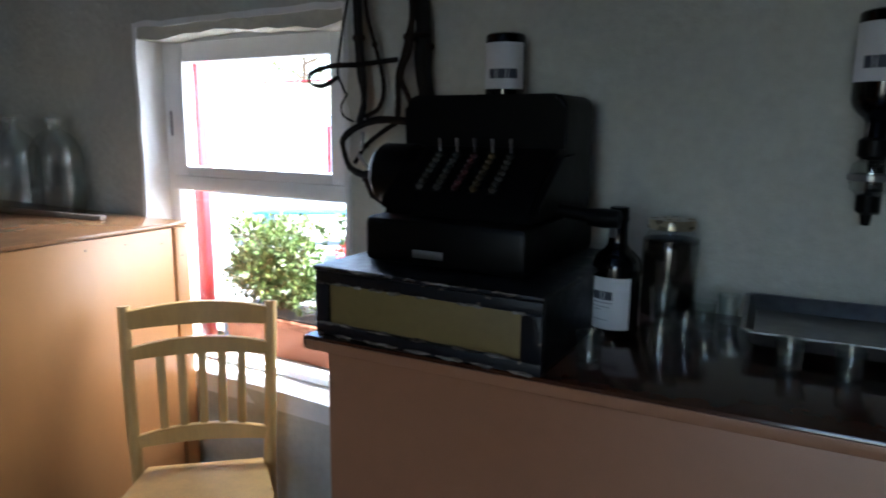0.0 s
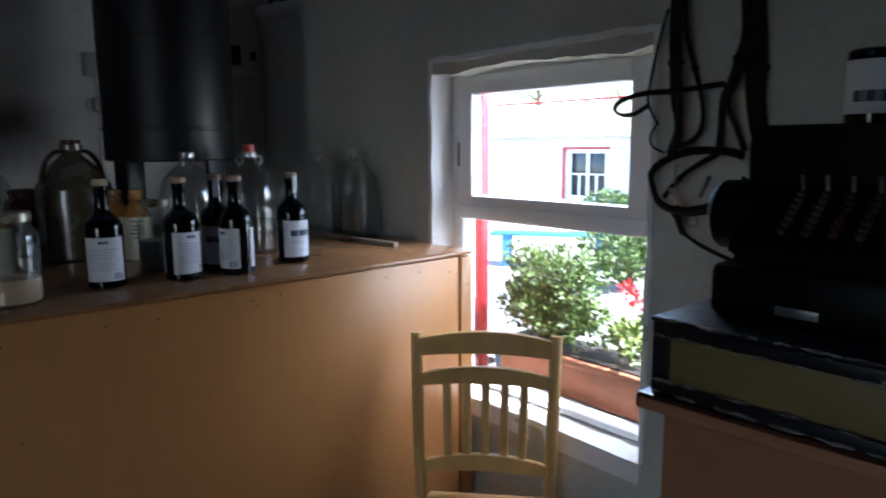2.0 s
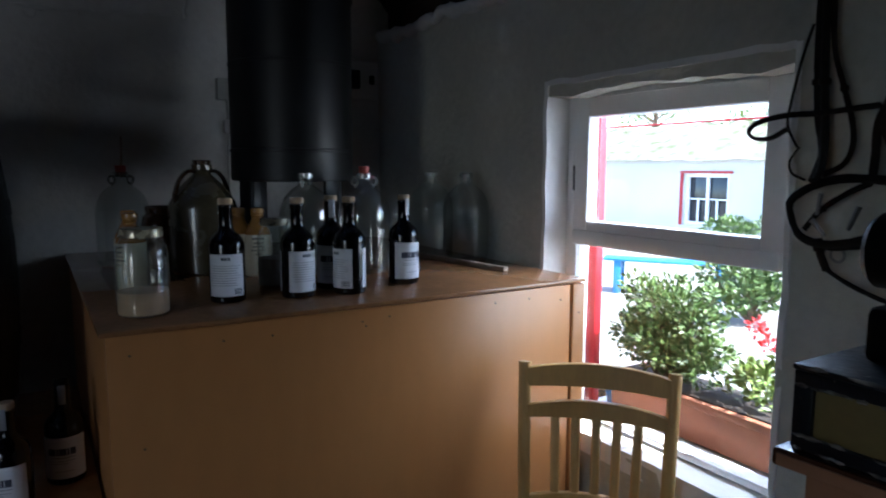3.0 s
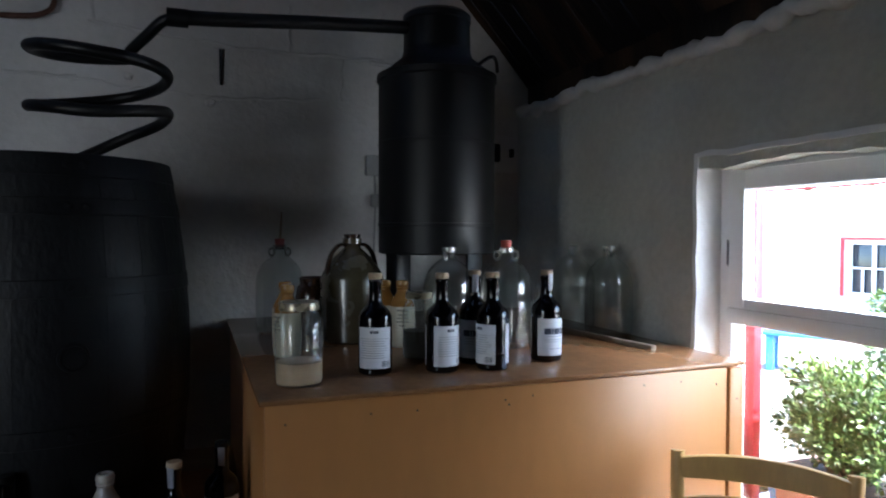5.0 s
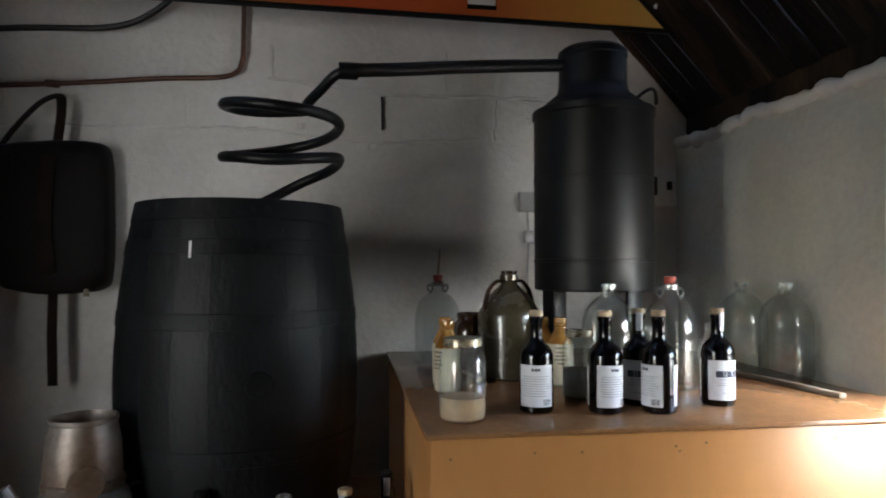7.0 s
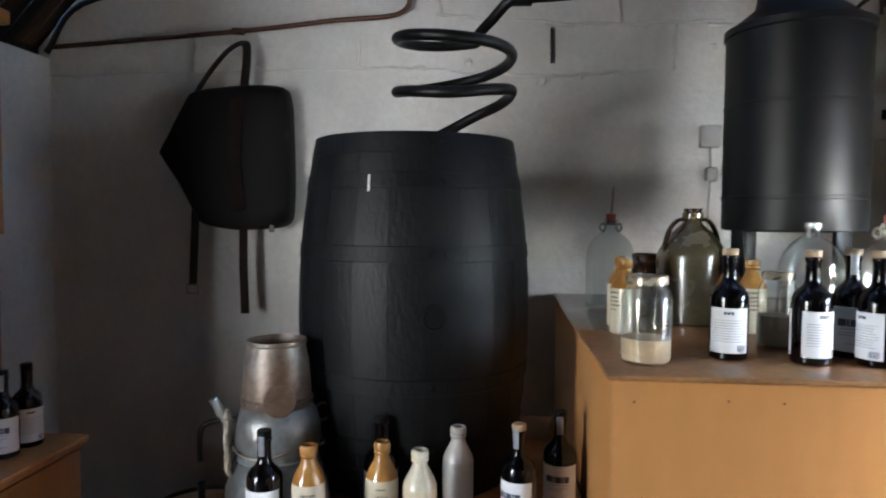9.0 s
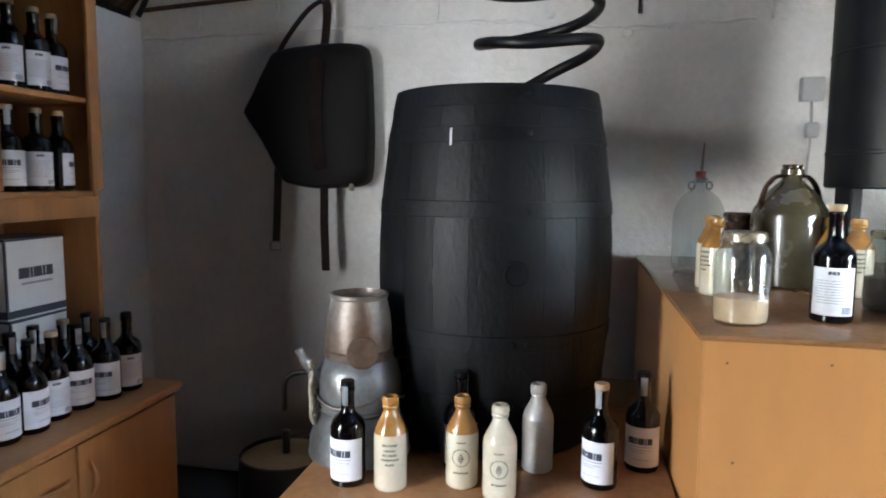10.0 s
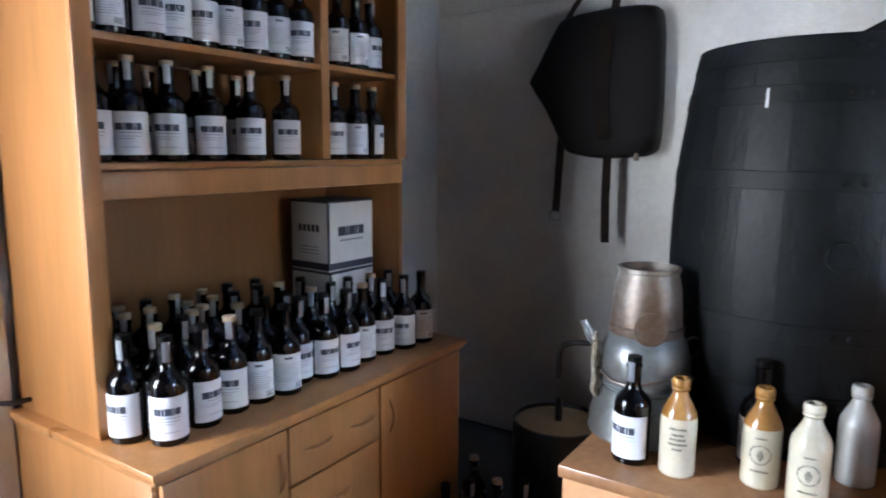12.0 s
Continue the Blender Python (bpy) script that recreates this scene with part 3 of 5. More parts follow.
# ---- chair ----
def build_chair():
    back_l, back_r = Vector((-1.560, 0.955, 0)), Vector((-1.254, 1.226, 0))
    across = (back_r - back_l).normalized()
    ang = math.degrees(math.atan2(across.y, across.x))
    t = thing("dining_chair", "pale beech slat-back chair with a plain wooden seat", "chair", pose(*((back_l + back_r) / 2), 0, 0, ang))
    hw = (back_r - back_l).length / 2 - 0.012
    # local: x across, -y to the sitter's front, z up
    for s in (-1, 1):
        pts = [(s * (hw - 0.014), 0.035, 0), (s * (hw - 0.012), 0.0, 0.24), (s * (hw - 0.012), -0.012, 0.415), (s * (hw - 0.004), -0.004, 0.60), (s * hw, 0.010, 0.77), (s * (hw + 0.004), 0.026, 0.903)]
        part("back_post", sweep(smooth_path(pts, 6), [0.0175] * 31, 10, flat=0.85, up=(0, 1, 0)), CHAIRWOOD, t)
        part("front_leg", sweep([(s * 0.175, -0.37, 0), (s * 0.182, -0.37, 0.408)], [0.014, 0.019], 10), CHAIRWOOD, t)
        part("side_stretcher", sweep([(s * (hw - 0.014), 0.0, 0.2), (s * 0.178, -0.37, 0.2)], 0.011, 8), CHAIRWOOD, t)

    def rail(name, z, hgt, y0, bow, half):
        bm = bmesh.new()
        n = 12
        for k in range(n + 1):
            q = -1 + 2 * k / n
            x, y, dz = q * half, y0 + bow * (1 - q * q), 0.014 * (1 - q * q)
            for dy, z2 in ((-0.009, z), (0.009, z), (0.009, z + hgt + dz), (-0.009, z + hgt + dz)):
                bm.verts.new((x, y + dy, z2))
        bm.verts.ensure_lookup_table()
        for k in range(n):
            for j in range(4):
                bm.faces.new([bm.verts[4 * k + j], bm.verts[4 * k + (j + 1) % 4], bm.verts[4 * k + 4 + (j + 1) % 4], bm.verts[4 * k + 4 + j]])
        bm.faces.new([bm.verts[i] for i in (3, 2, 1, 0)])
        bm.faces.new([bm.verts[4 * n + i] for i in range(4)])
        bmesh.ops.bevel(bm, geom=bm.edges[:], offset=0.002, segments=1, affect="EDGES")
        bmesh.ops.recalc_face_normals(bm, faces=bm.faces[:])
        part(name, bm, CHAIRWOOD, t)

    rail("top_rail", 0.839, 0.052, 0.016, 0.035, hw - 0.006)
    rail("upper_rail", 0.754, 0.036, 0.006, 0.034, hw - 0.008)
    rail("lower_rail", 0.502, 0.036, -0.012, 0.026, hw - 0.012)
    for k in range(5):
        q = (-1 + 2 * (k + 0.5) / 5) * 0.72
        x = q * hw
        b = 1 - q * q
        part("slat", sweep([(x * 0.94, -0.010 + 0.024 * b, 0.532), (x * 0.97, -0.004 + 0.028 * b, 0.65), (x, 0.006 + 0.032 * b, 0.77)], 0.0125, 8, flat=0.55, up=(0, 1, 0)), CHAIRWOOD, t)
    bm = bmesh.new()
    out = [(-0.165, 0.015), (0.165, 0.015), (0.2, -0.2), (0.205, -0.38), (0.19, -0.40), (-0.19, -0.40), (-0.205, -0.38), (-0.2, -0.2)]
    lo = [bm.verts.new((x, y, 0.406)) for x, y in out]
    hi = [bm.verts.new((x, y, 0.432)) for x, y in out]
    bm.faces.new(lo[::-1])
    bm.faces.new(hi)
    for k in range(len(out)):
        bm.faces.new((lo[k], lo[(k + 1) % len(out)], hi[(k + 1) % len(out)], hi[k]))
    bmesh.ops.bevel(bm, geom=bm.edges[:], offset=0.008, segments=2, affect="EDGES")
    part("seat", bm, CHAIRWOOD, t, "glossy pale wooden seat")
    return t


build_chair()


# ---- bottles ----
STONE = material("cream_stoneware", (0.66, 0.585, 0.43), 0.22, vary=0.15, scale=14, fine=90, bump=0.04, coat=0.5, spread=0.06)
GREYSTONE = material("grey_stoneware", (0.45, 0.42, 0.37), 0.32, vary=0.2, scale=14, fine=90, bump=0.05, coat=0.3)
TANGLAZE = material("tan_glaze", (0.40, 0.19, 0.045), 0.2, vary=0.25, scale=14, fine=80, bump=0.04, coat=0.6)
OLIVE = material("olive_salt_glaze", (0.075, 0.060, 0.032), 0.25, vary=0.35, scale=7, fine=70, bump=0.08, coat=0.4)
BROWNGLAZE = material("dark_brown_glaze", (0.05, 0.024, 0.012), 0.25, vary=0.3, scale=9, coat=0.4)
LIDGOLD = material("brass_coloured_lid", (0.55, 0.46, 0.31), 0.28, metal=0.55, vary=0.25, scale=40, bump=0.1)
YEAST = material("pale_tan_sediment", (0.70, 0.46, 0.27), 0.85, vary=0.2, scale=20)
TANLID = material("dusty_tan_lid", (0.26, 0.16, 0.06), 0.8, vary=0.35, scale=8)
GREYSALT = material("grey_powder", (0.46, 0.44, 0.39), 0.9, vary=0.25, scale=25)
DARKWASH = material("dark_liquid", (0.02, 0.011, 0.006), 0.1, vary=0.2, bump=0)
REDWAX = material("red_rubber_bung", (0.42, 0.06, 0.04), 0.5, vary=0.2, scale=60)
PAINTWHITE = material("white_card", (0.70, 0.70, 0.69), 0.6, vary=0.06, scale=8, fine=120, bump=0.02)
LEATHER = material("old_black_leather", (0.009, 0.006, 0.005), 0.6, spec=0.18, vary=0.5, scale=9, fine=120, bump=0.3, depth=0.003)
BROWNLEATHER = material("worn_brown_leather", (0.026, 0.014, 0.009), 0.65, spec=0.15, vary=0.5, scale=12, fine=120, bump=0.3, depth=0.003)
STEEL = material("tarnished_steel", (0.45, 0.45, 0.45), 0.35, metal=0.9, vary=0.3, scale=20, bump=0.1)
TIN = material("blue_grey_tin", (0.29, 0.31, 0.31), 0.38, metal=0.55, vary=0.4, scale=9, fine=70, bump=0.2, second=(0.15, 0.15, 0.14))
COPPERTIN = material("stained_tin_collar", (0.31, 0.28, 0.25), 0.45, metal=0.5, vary=0.5, scale=10, fine=60, bump=0.2, second=(0.17, 0.10, 0.06))
COPPER = material("dull_copper_pipe", (0.16, 0.075, 0.05), 0.5, metal=0.5, vary=0.4, scale=12, bump=0.1)
ROPE = material("frayed_rope", (0.42, 0.36, 0.27), 0.95, vary=0.4, scale=60, bump=0.5)
TILLBLACK = material("black_enamel_till", (0.0018, 0.0018, 0.002), 0.45, spec=0.14, vary=0.3, scale=9, fine=80, bump=0.08)
GOLD = material("dull_gold_panel", (0.22, 0.15, 0.045), 0.6, vary=0.15, scale=5, fine=90, bump=0.05)
CHIPPED = material("chipped_navy_paint", (0.005, 0.006, 0.010), 0.4, spec=0.3, vary=0.3, scale=42, fine=130, bump=0.25, second=(0.20, 0.165, 0.13), mix_at=(0.29, 0.32))
BAREWOOD = material("bare_worn_wood", (0.48, 0.41, 0.34), 0.75, vary=0.5, scale=30, fine=140, bump=0.3, second=(0.05, 0.04, 0.035))
KEYWHITE = material("ivory_keys", (0.04, 0.037, 0.03), 0.5, vary=0.2, scale=60)
KEYRED = material("red_keys", (0.05, 0.006, 0.006), 0.5, vary=0.2, scale=60)
KEYAMBER = material("amber_keys", (0.06, 0.038, 0.009), 0.5, vary=0.2, scale=60)
BATTEN = material("bare_batten", (0.40, 0.32, 0.24), 0.7, vary=0.3, scale=8, fine=60, stretch=(0.3, 3, 3))
CREAM = material("cream_gloss_door", (0.66, 0.62, 0.50), 0.4, vary=0.1, scale=3, fine=30, bump=0.05)
GREYPLASTIC = material("grey_switch_plastic", (0.35, 0.35, 0.34), 0.5, vary=0.1, scale=20)


def build_bottle(stopper, m, label):
    t = thing("spirit_bottle", label, "bottle", m)
    part("body", lathe([(0.0, 0.0), (0.037, 0.0), (0.0415, 0.003), (0.043, 0.008), (0.043, 0.134), (0.0422, 0.145), (0.0385, 0.156), (0.031, 0.1655), (0.0225, 0.173), (0.0178, 0.181), (0.0165, 0.19), (0.0160, 0.226), (0.0180, 0.229), (0.0180, 0.238), (0.015, 0.240)], 28), BOTTLE, t)
    if stopper == "cork":
        part("stopper", lathe([(0.0, 0.240), (0.0165, 0.2401), (0.0175, 0.242), (0.0175, 0.253), (0.0165, 0.255), (0.0, 0.2555)], 18), CORK, t, "pale cork-topped stopper")
    else:
        part("stopper", lathe([(0.0, 0.240), (0.0165, 0.2401), (0.0168, 0.242), (0.0168, 0.2545), (0.016, 0.2555), (0.0, 0.2558)], 18), TILLBLACK, t, "black stopper")
    part("neck_seal", lathe([(0.0168, 0.196), (0.0186, 0.233), (0.0188, 0.244)], 6, None, -28, 28), SEAL, t, "silvery strip seal")
    front = part("label", lathe([(0.0434, 0.018), (0.0434, 0.121)], 18, None, -76, 76), PAPER, t, "white front label with a dark wordmark")
    bm = bmesh.new()
    # wordmark as five plain blocks, then fine lines of text
    for a0, a1 in ((-50, -25), (-23, -16.5), (-14.5, 6), (8, 14.5), (16.5, 34)):
        lathe([(0.0437, 0.077), (0.0437, 0.094)], 3, bm, a0, a1)
    tagged(part("wordmark", bm, INK, front), kind="stuff")
    bm = bmesh.new()
    for z, a0, a1, h in ((0.070, -40, 34, 0.002), (0.062, -46, 30, 0.0015), (0.056, -46, 10, 0.0015), (0.036, -30, 26, 0.0015)):
        lathe([(0.0437, z), (0.0437, z + h)], 6, bm, a0, a1)
    tagged(part("fine_print", bm, GREYINK, front), kind="stuff")
    back = part("label", lathe([(0.0434, 0.018), (0.0434, 0.121)], 14, None, 118, 242), PAPER, t, "white back label with fine print")
    bm = bmesh.new()
    for a0, a1 in ((165, 172), (173, 175), (176, 183), (184, 186), (187, 193)):
        lathe([(0.0437, 0.106), (0.0437, 0.113)], 2, bm, a0, a1)
    for a0 in range(205, 231, 4):
        lathe([(0.0437, 0.022), (0.0437, 0.037)], 1, bm, a0, a0 + 2)
    tagged(part("wordmark", bm, INK, back), kind="stuff")
    bm = bmesh.new()
    for k in range(9):
        lathe([(0.0437, 0.044 + 0.006 * k), (0.0437, 0.0456 + 0.006 * k)], 6, bm, 132, 220 + 8 * math.sin(5 * k))
    tagged(part("fine_print", bm, GREYINK, back), kind="stuff")
    return t


CORKED, CAPPED = [], []
BLABEL = {"cork": "near-black spirit bottle with white labels and a pale cork stopper", "cap": "near-black spirit bottle with white labels and a black stopper"}


def place_bottle(x, y, z, turn, stopper="cork", group="spirit bottles", lean=0.0):
    store = CORKED if stopper == "cork" else CAPPED
    m = pose(x, y, z, 0, lean, turn)
    if not store:
        store.append(build_bottle(stopper, m, BLABEL[stopper]))
        return tagged(store[0], group=group)
    return tagged(copy_thing(store[0], m), group=group)


TOP = BZ + 0.0005
for x, y, turn, st in ((-1.838, 0.250, 163, "cork"), (-1.806, 0.420, 193, "cork"), (-1.885, 0.545, -15, "cork"), (-1.790, 0.556, 104, "cork"), (-1.852, 0.752, 14, "cork")):
    place_bottle(x, y, TOP, turn, st, "bottles on the tall box")
LTOP = LZ + 0.0005
for x, y, turn, st in ((-1.766, -0.834, -8, "cap"), (-1.878, -0.229, -30, "cork"), (-2.0, -0.118, -5, "cap"), (-1.905, -0.578, 100, "cap")):
    place_bottle(x, y, LTOP, turn, st, "bottles on the low counter")
squat = place_bottle(-0.236, 1.038, CZ + 0.0005, -115, "cap", "bottles on the bar counter")
squat.matrix_basis = squat.matrix_basis @ Matrix.Diagonal((1, 1, 0.89, 1))

rnd = random.Random(7)
DTOP = DZ + 0.0005
row = [(-1.107, -1.829, 20, "cap"), (-1.153, -1.736, 58, "cap"), (-1.263, -1.756, 100, "cap"), (-1.362, -1.769, 40, "cork"), (-1.449, -1.766, 232, "cap"), (-1.535, -1.752, 240, "cap"),
       (-1.62, -1.79, 95, "cap"), (-1.699, -1.759, 80, "cap"), (-1.785, -1.748, 95, "cap"), (-1.885, -1.765, 235, "cork"), (-1.981, -1.762, 60, "cap"), (-2.076, -1.74, 25, "cap"), (-2.175, -1.737, 230, "cap"),
       (-1.119, -1.934, 70, "cap"), (-1.201, -1.85, 30, "cork"), (-1.29, -1.865, 80, "cap"), (-1.345, -1.90, 50, "cork"), (-1.40, -1.93, 40, "cork"), (-1.467, -1.866, 60, "cork"), (-1.56, -1.86, 200, "cap"),
       (-1.655, -1.87, 50, "cap"), (-1.745, -1.855, 40, "cork"), (-1.84, -1.86, 70, "cap"), (-1.935, -1.87, 40, "cap"), (-2.03, -1.85, 45, "cork"), (-2.13, -1.85, 45, "cap")]
for x, y, turn, st in row:
    place_bottle(x, y, DTOP, turn, st, "bottles on the dresser worktop")
for k in range(8):
    place_bottle(-1.215 - 0.088 * k + rnd.uniform(-0.012, 0.012), -2.0 + rnd.uniform(-0.015, 0.015), DTOP, rnd.choice((50, 20, 90, 230)), rnd.choice(("cork", "cap")), "bottles on the dresser worktop")
for k in range(6):
    place_bottle(-1.25 - 0.095 * k + rnd.uniform(-0.012, 0.012), -2.11 + rnd.uniform(-0.015, 0.015), DTOP, rnd.choice((50, 20, 90, 230)), rnd.choice(("cork", "cap")), "bottles on the dresser worktop")
S0, S1 = 1.3535, 1.6505
for k, x in enumerate((-1.135, -1.22, -1.329, -1.458, -1.596, -1.742)):
    place_bottle(x, -1.94 + rnd.uniform(-0.008, 0.008), S0, 62 + rnd.uniform(-12, 14), "cap" if k == 0 else "cork", "bottles on the shelf")
for x in (-1.265, -1.375, -1.41, -1.51, -1.56, -1.66, -1.70):
    place_bottle(x, -2.06 + rnd.uniform(-0.03, 0.01), S0, 60 + rnd.uniform(-50, 50), "cork", "bottles on the shelf")
for x, y, turn in ((-1.955, -1.94, 55), (-2.07, -1.945, 235), (-2.165, -1.95, 130), (-1.94, -2.06, 60), (-2.05, -2.07, 60)):
    place_bottle(x, y, S0, turn, "cork", "bottles on the small shelf")
for x, turn in ((-1.105, 235), (-1.19, 228), (-1.285, 85), (-1.365, 55), (-1.452, 58), (-1.537, 238), (-1.621, 40), (-1.712, 240), (-1.80, 58)):
    place_bottle(x, -1.94 + rnd.uniform(-0.008, 0.008), S1, turn, "cork", "bottles on the upper shelf")
for x, y, turn in ((-1.98, -1.94, 215), (-2.08, -1.945, 240), (-2.17, -1.96, 100), (-2.03, -2.07, 50)):
    place_bottle(x, y, S1 + 0.006, turn, "cork", "bottles on the small upper shelf")
for x, y, st in ((-2.06, -1.55, "cap"), (-2.14, -1.5, "cap"), (-2.30, -1.58, "cork"), (-2.19, -1.42, "cork"), (-2.24, -1.34, "cap"), (-2.12, -1.38, "cap"), (-2.02, -1.44, "cap"), (-2.21, -1.52, "cap"), (-1.95, -1.5, "cap"), (-1.98, -1.35, "cork"), (-2.05, -1.28, "cap")):
    place_bottle(x, y, 0.0005, rnd.uniform(0, 360), st, "bottles on the floor")


PRINTINK = material("faded_transfer_ink", (0.085, 0.08, 0.07), 0.5, vary=0.5, scale=120, fine=400, bump=0, second=(0.30, 0.27, 0.20), mix_at=(0.36, 0.5))


def build_stone_bottle(m, upper, lower, label, marks=1, h=0.225):
    t = thing("stoneware_bottle", label, "bottle", m)
    s = h / 0.225
    cut = 0.138 * s
    part("body", lathe([(0.0, 0.0), (0.036, 0.0), (0.0395, 0.004), (0.040, 0.010), (0.040, 0.128 * s), (0.0395, cut)], 30), lower, t)
    part("shoulder", lathe([(0.0395, cut), (0.0375, 0.147 * s), (0.0325, 0.158 * s), (0.0262, 0.170 * s), (0.0205, 0.181 * s), (0.0176, 0.189 * s), (0.0170, 0.195 * s), (0.0195, 0.197 * s), (0.0205, 0.2005 * s),
                            (0.0188, 0.2045 * s), (0.0205, 0.207 * s), (0.0212, 0.214 * s), (0.0195, 0.2225 * s), (0.0165, 0.225 * s), (0.0115, 0.224 * s), (0.0105, 0.19 * s)], 30), upper, t)
    if marks:
        bm = bmesh.new()
        if marks == 1:
            for z, a, h in ((0.113, 27, 0.0055), (0.100, 21, 0.005), (0.089, 25, 0.0055), (0.078, 31, 0.005), (0.066, 15, 0.005)):
                b = -a
                while b < a:
                    w = 3.0 + 2.0 * math.sin(b * 3.1 + z * 900)
                    lathe([(0.0403, z), (0.0403, z + h)], 2, bm, b, min(a, b + w))
                    b += w + 1.3
        else:
            for k in range(24):
                c, q = math.radians(k * 360 / 24), 0.021
                a, z = math.degrees(math.cos(c) * q / 0.04), 0.078 + math.sin(c) * q
                lathe([(0.0403, z), (0.0403, z + 0.0042)], 1, bm, a - 2.2, a + 2.2)
            for z, a in ((0.066, 3), (0.071, 8), (0.076, 11), (0.081, 9), (0.086, 5)):
                lathe([(0.0403, z), (0.0403, z + 0.0035)], 3, bm, -a, a)
            for z, a, h in ((0.040, 27, 0.005), (0.115, 17, 0.004)):
                for k in range(9):
                    lathe([(0.0403, z), (0.0403, z + h)], 1, bm, -a + 2 * a * k / 9, -a + 2 * a * (k + 0.72) / 9)
        tagged(part("print", bm, PRINTINK, t, "dark transfer print"), kind="stuff")
    return t


build_stone_bottle(pose(-1.764, -0.726, LTOP, 0, 0, 12), TANGLAZE, STONE, "cream stoneware bottle with a tan glazed neck and dark print", 1)
short = build_stone_bottle(pose(-2.150, 0.070, TOP, 0, 0, -60), TANGLAZE, STONE, "short cream stoneware bottle with a tan glazed neck", 1, 0.207)
for x, y, turn in ((-2.272, 0.080, 40), (-2.205, 0.434, -16), (-2.26, 0.392, 40)):
    copy_thing(short, pose(x, y, TOP, 0, 0, turn))
build_stone_bottle(pose(-1.814, -0.559, LTOP, 0, 0, 5), TANGLAZE, STONE, "cream stoneware bottle with a brown neck and round print", 2, 0.222)
build_stone_bottle(pose(-1.768, -0.462, LTOP, 0, 0, 4), STONE, STONE, "all-cream stoneware bottle with a round dark print", 2, 0.222)
build_stone_bottle(pose(-1.940, -0.383, LTOP, 0, 0, 0), GREYSTONE, GREYSTONE, "plain grey stoneware bottle without print", 0, 0.225)


# ---- glass and stoneware on the box ----
def build_demijohn(m, label, bung=None, glass=None, rings=True):
    t = thing("demijohn", label, "demijohn", m)
    g = glass or GLASS
    part("body", lathe([(0.0, 0.012), (0.05, 0.006), (0.07, 0.0), (0.080, 0.006), (0.083, 0.018), (0.0835, 0.172), (0.0815, 0.195), (0.076, 0.217), (0.066, 0.238), (0.052, 0.255), (0.036, 0.268), (0.0245, 0.276), (0.0195, 0.284), (0.0185, 0.300)], 40), g, t)
    part("lip", lathe([(0.0185, 0.296), (0.0235, 0.297), (0.0240, 0.311), (0.0215, 0.314), (0.0165, 0.312), (0.016, 0.296)], 24), RIMGLASS, t, "thick glass lip")
    if rings:
        for s in (-1, 1):
            arc = [(0, s * (0.0295 + 0.0095 * math.cos(a)), 0.288 + 0.0125 * math.sin(a)) for a in (2 * math.pi * k / 16 for k in range(17))]
            part("ring_handle", sweep(arc, 0.0044, 8, up=(1, 0, 0)), RIMGLASS, t, "small glass ring handle")
    if bung:
        part("bung", lathe([(0.0, 0.305), (0.0155, 0.305), (0.018, 0.335), (0.0, 0.336)], 18), bung, t)
    return t


def facing(x, y):
    return math.degrees(math.atan2(-0.2 - y, -0.2 - x))


build_demijohn(pose(-2.10, 0.745, TOP, 0, 0, facing(-2.1, 0.745)), "clear glass demijohn with ring handles and red bung", REDWAX)
build_demijohn(pose(-2.17, 0.578, TOP, 0, 0, facing(-2.17, 0.578) + 70), "clear glass demijohn with an open neck", None)
build_demijohn(pose(-2.20, 1.198, TOP, 0, 0, 40), "dusty glass demijohn by the wall", None, OLDGLASS)
build_demijohn(pose(-2.345, 1.135, TOP, 0, 0, 70), "dusty glass demijohn behind another by the wall", None, OLDGLASS)
t = build_demijohn(pose(-2.63, 0.105, TOP, 0, 0, 10), "dusty demijohn with a red bung and airlock rod", REDWAX, OLDGLASS)
part("airlock", sweep([(0, 0, 0.30), (0.002, 0.004, 0.38), (0.0, 0.007, 0.43)], [0.006, 0.004, 0.0025], 8), BATTEN, t, "thin pale rod")


def build_jar(m, label, r, h, fill, filling, lid, glass=JARGLASS):
    t = thing("mason_jar", label, "jar", m)
    part("glass", lathe([(0.0, 0.006), (r * 0.8, 0.002), (r * 0.95, 0.004), (r, 0.015), (r, h * 0.70), (r * 0.96, h * 0.78), (r * 0.82, h * 0.85), (r * 0.76, h * 0.88), (r * 0.76, h * 0.98)], 32), glass, t)
    part("filling", lathe([(0.0, 0.008), (r * 0.93, 0.008), (r * 0.965, 0.017), (r * 0.965, h * fill), (r * 0.5, h * fill + 0.003), (0.0, h * fill + 0.001)], 28), filling, t)
    part("lid", lathe([(r * 0.79, h * 0.90), (r * 0.83, h * 0.905), (r * 0.83, h * 0.985), (r * 0.80, h), (0.0, h)], 32), lid, t, "screw lid of dull gold metal")
    return t


build_jar(pose(-1.770, 0.048, TOP), "glass jar with tan sediment and a metal lid", 0.056, 0.196, 0.29, YEAST, LIDGOLD)
build_jar(pose(-1.995, 0.42, TOP), "glass jar half full of grey powder", 0.047, 0.19, 0.42, GREYSALT, LIDGOLD)
build_jar(pose(-0.178, 1.205, CZ + 0.0005), "dark filled glass jar with a gold lid", 0.054, 0.192, 0.80, DARKWASH, LIDGOLD, GLASS)

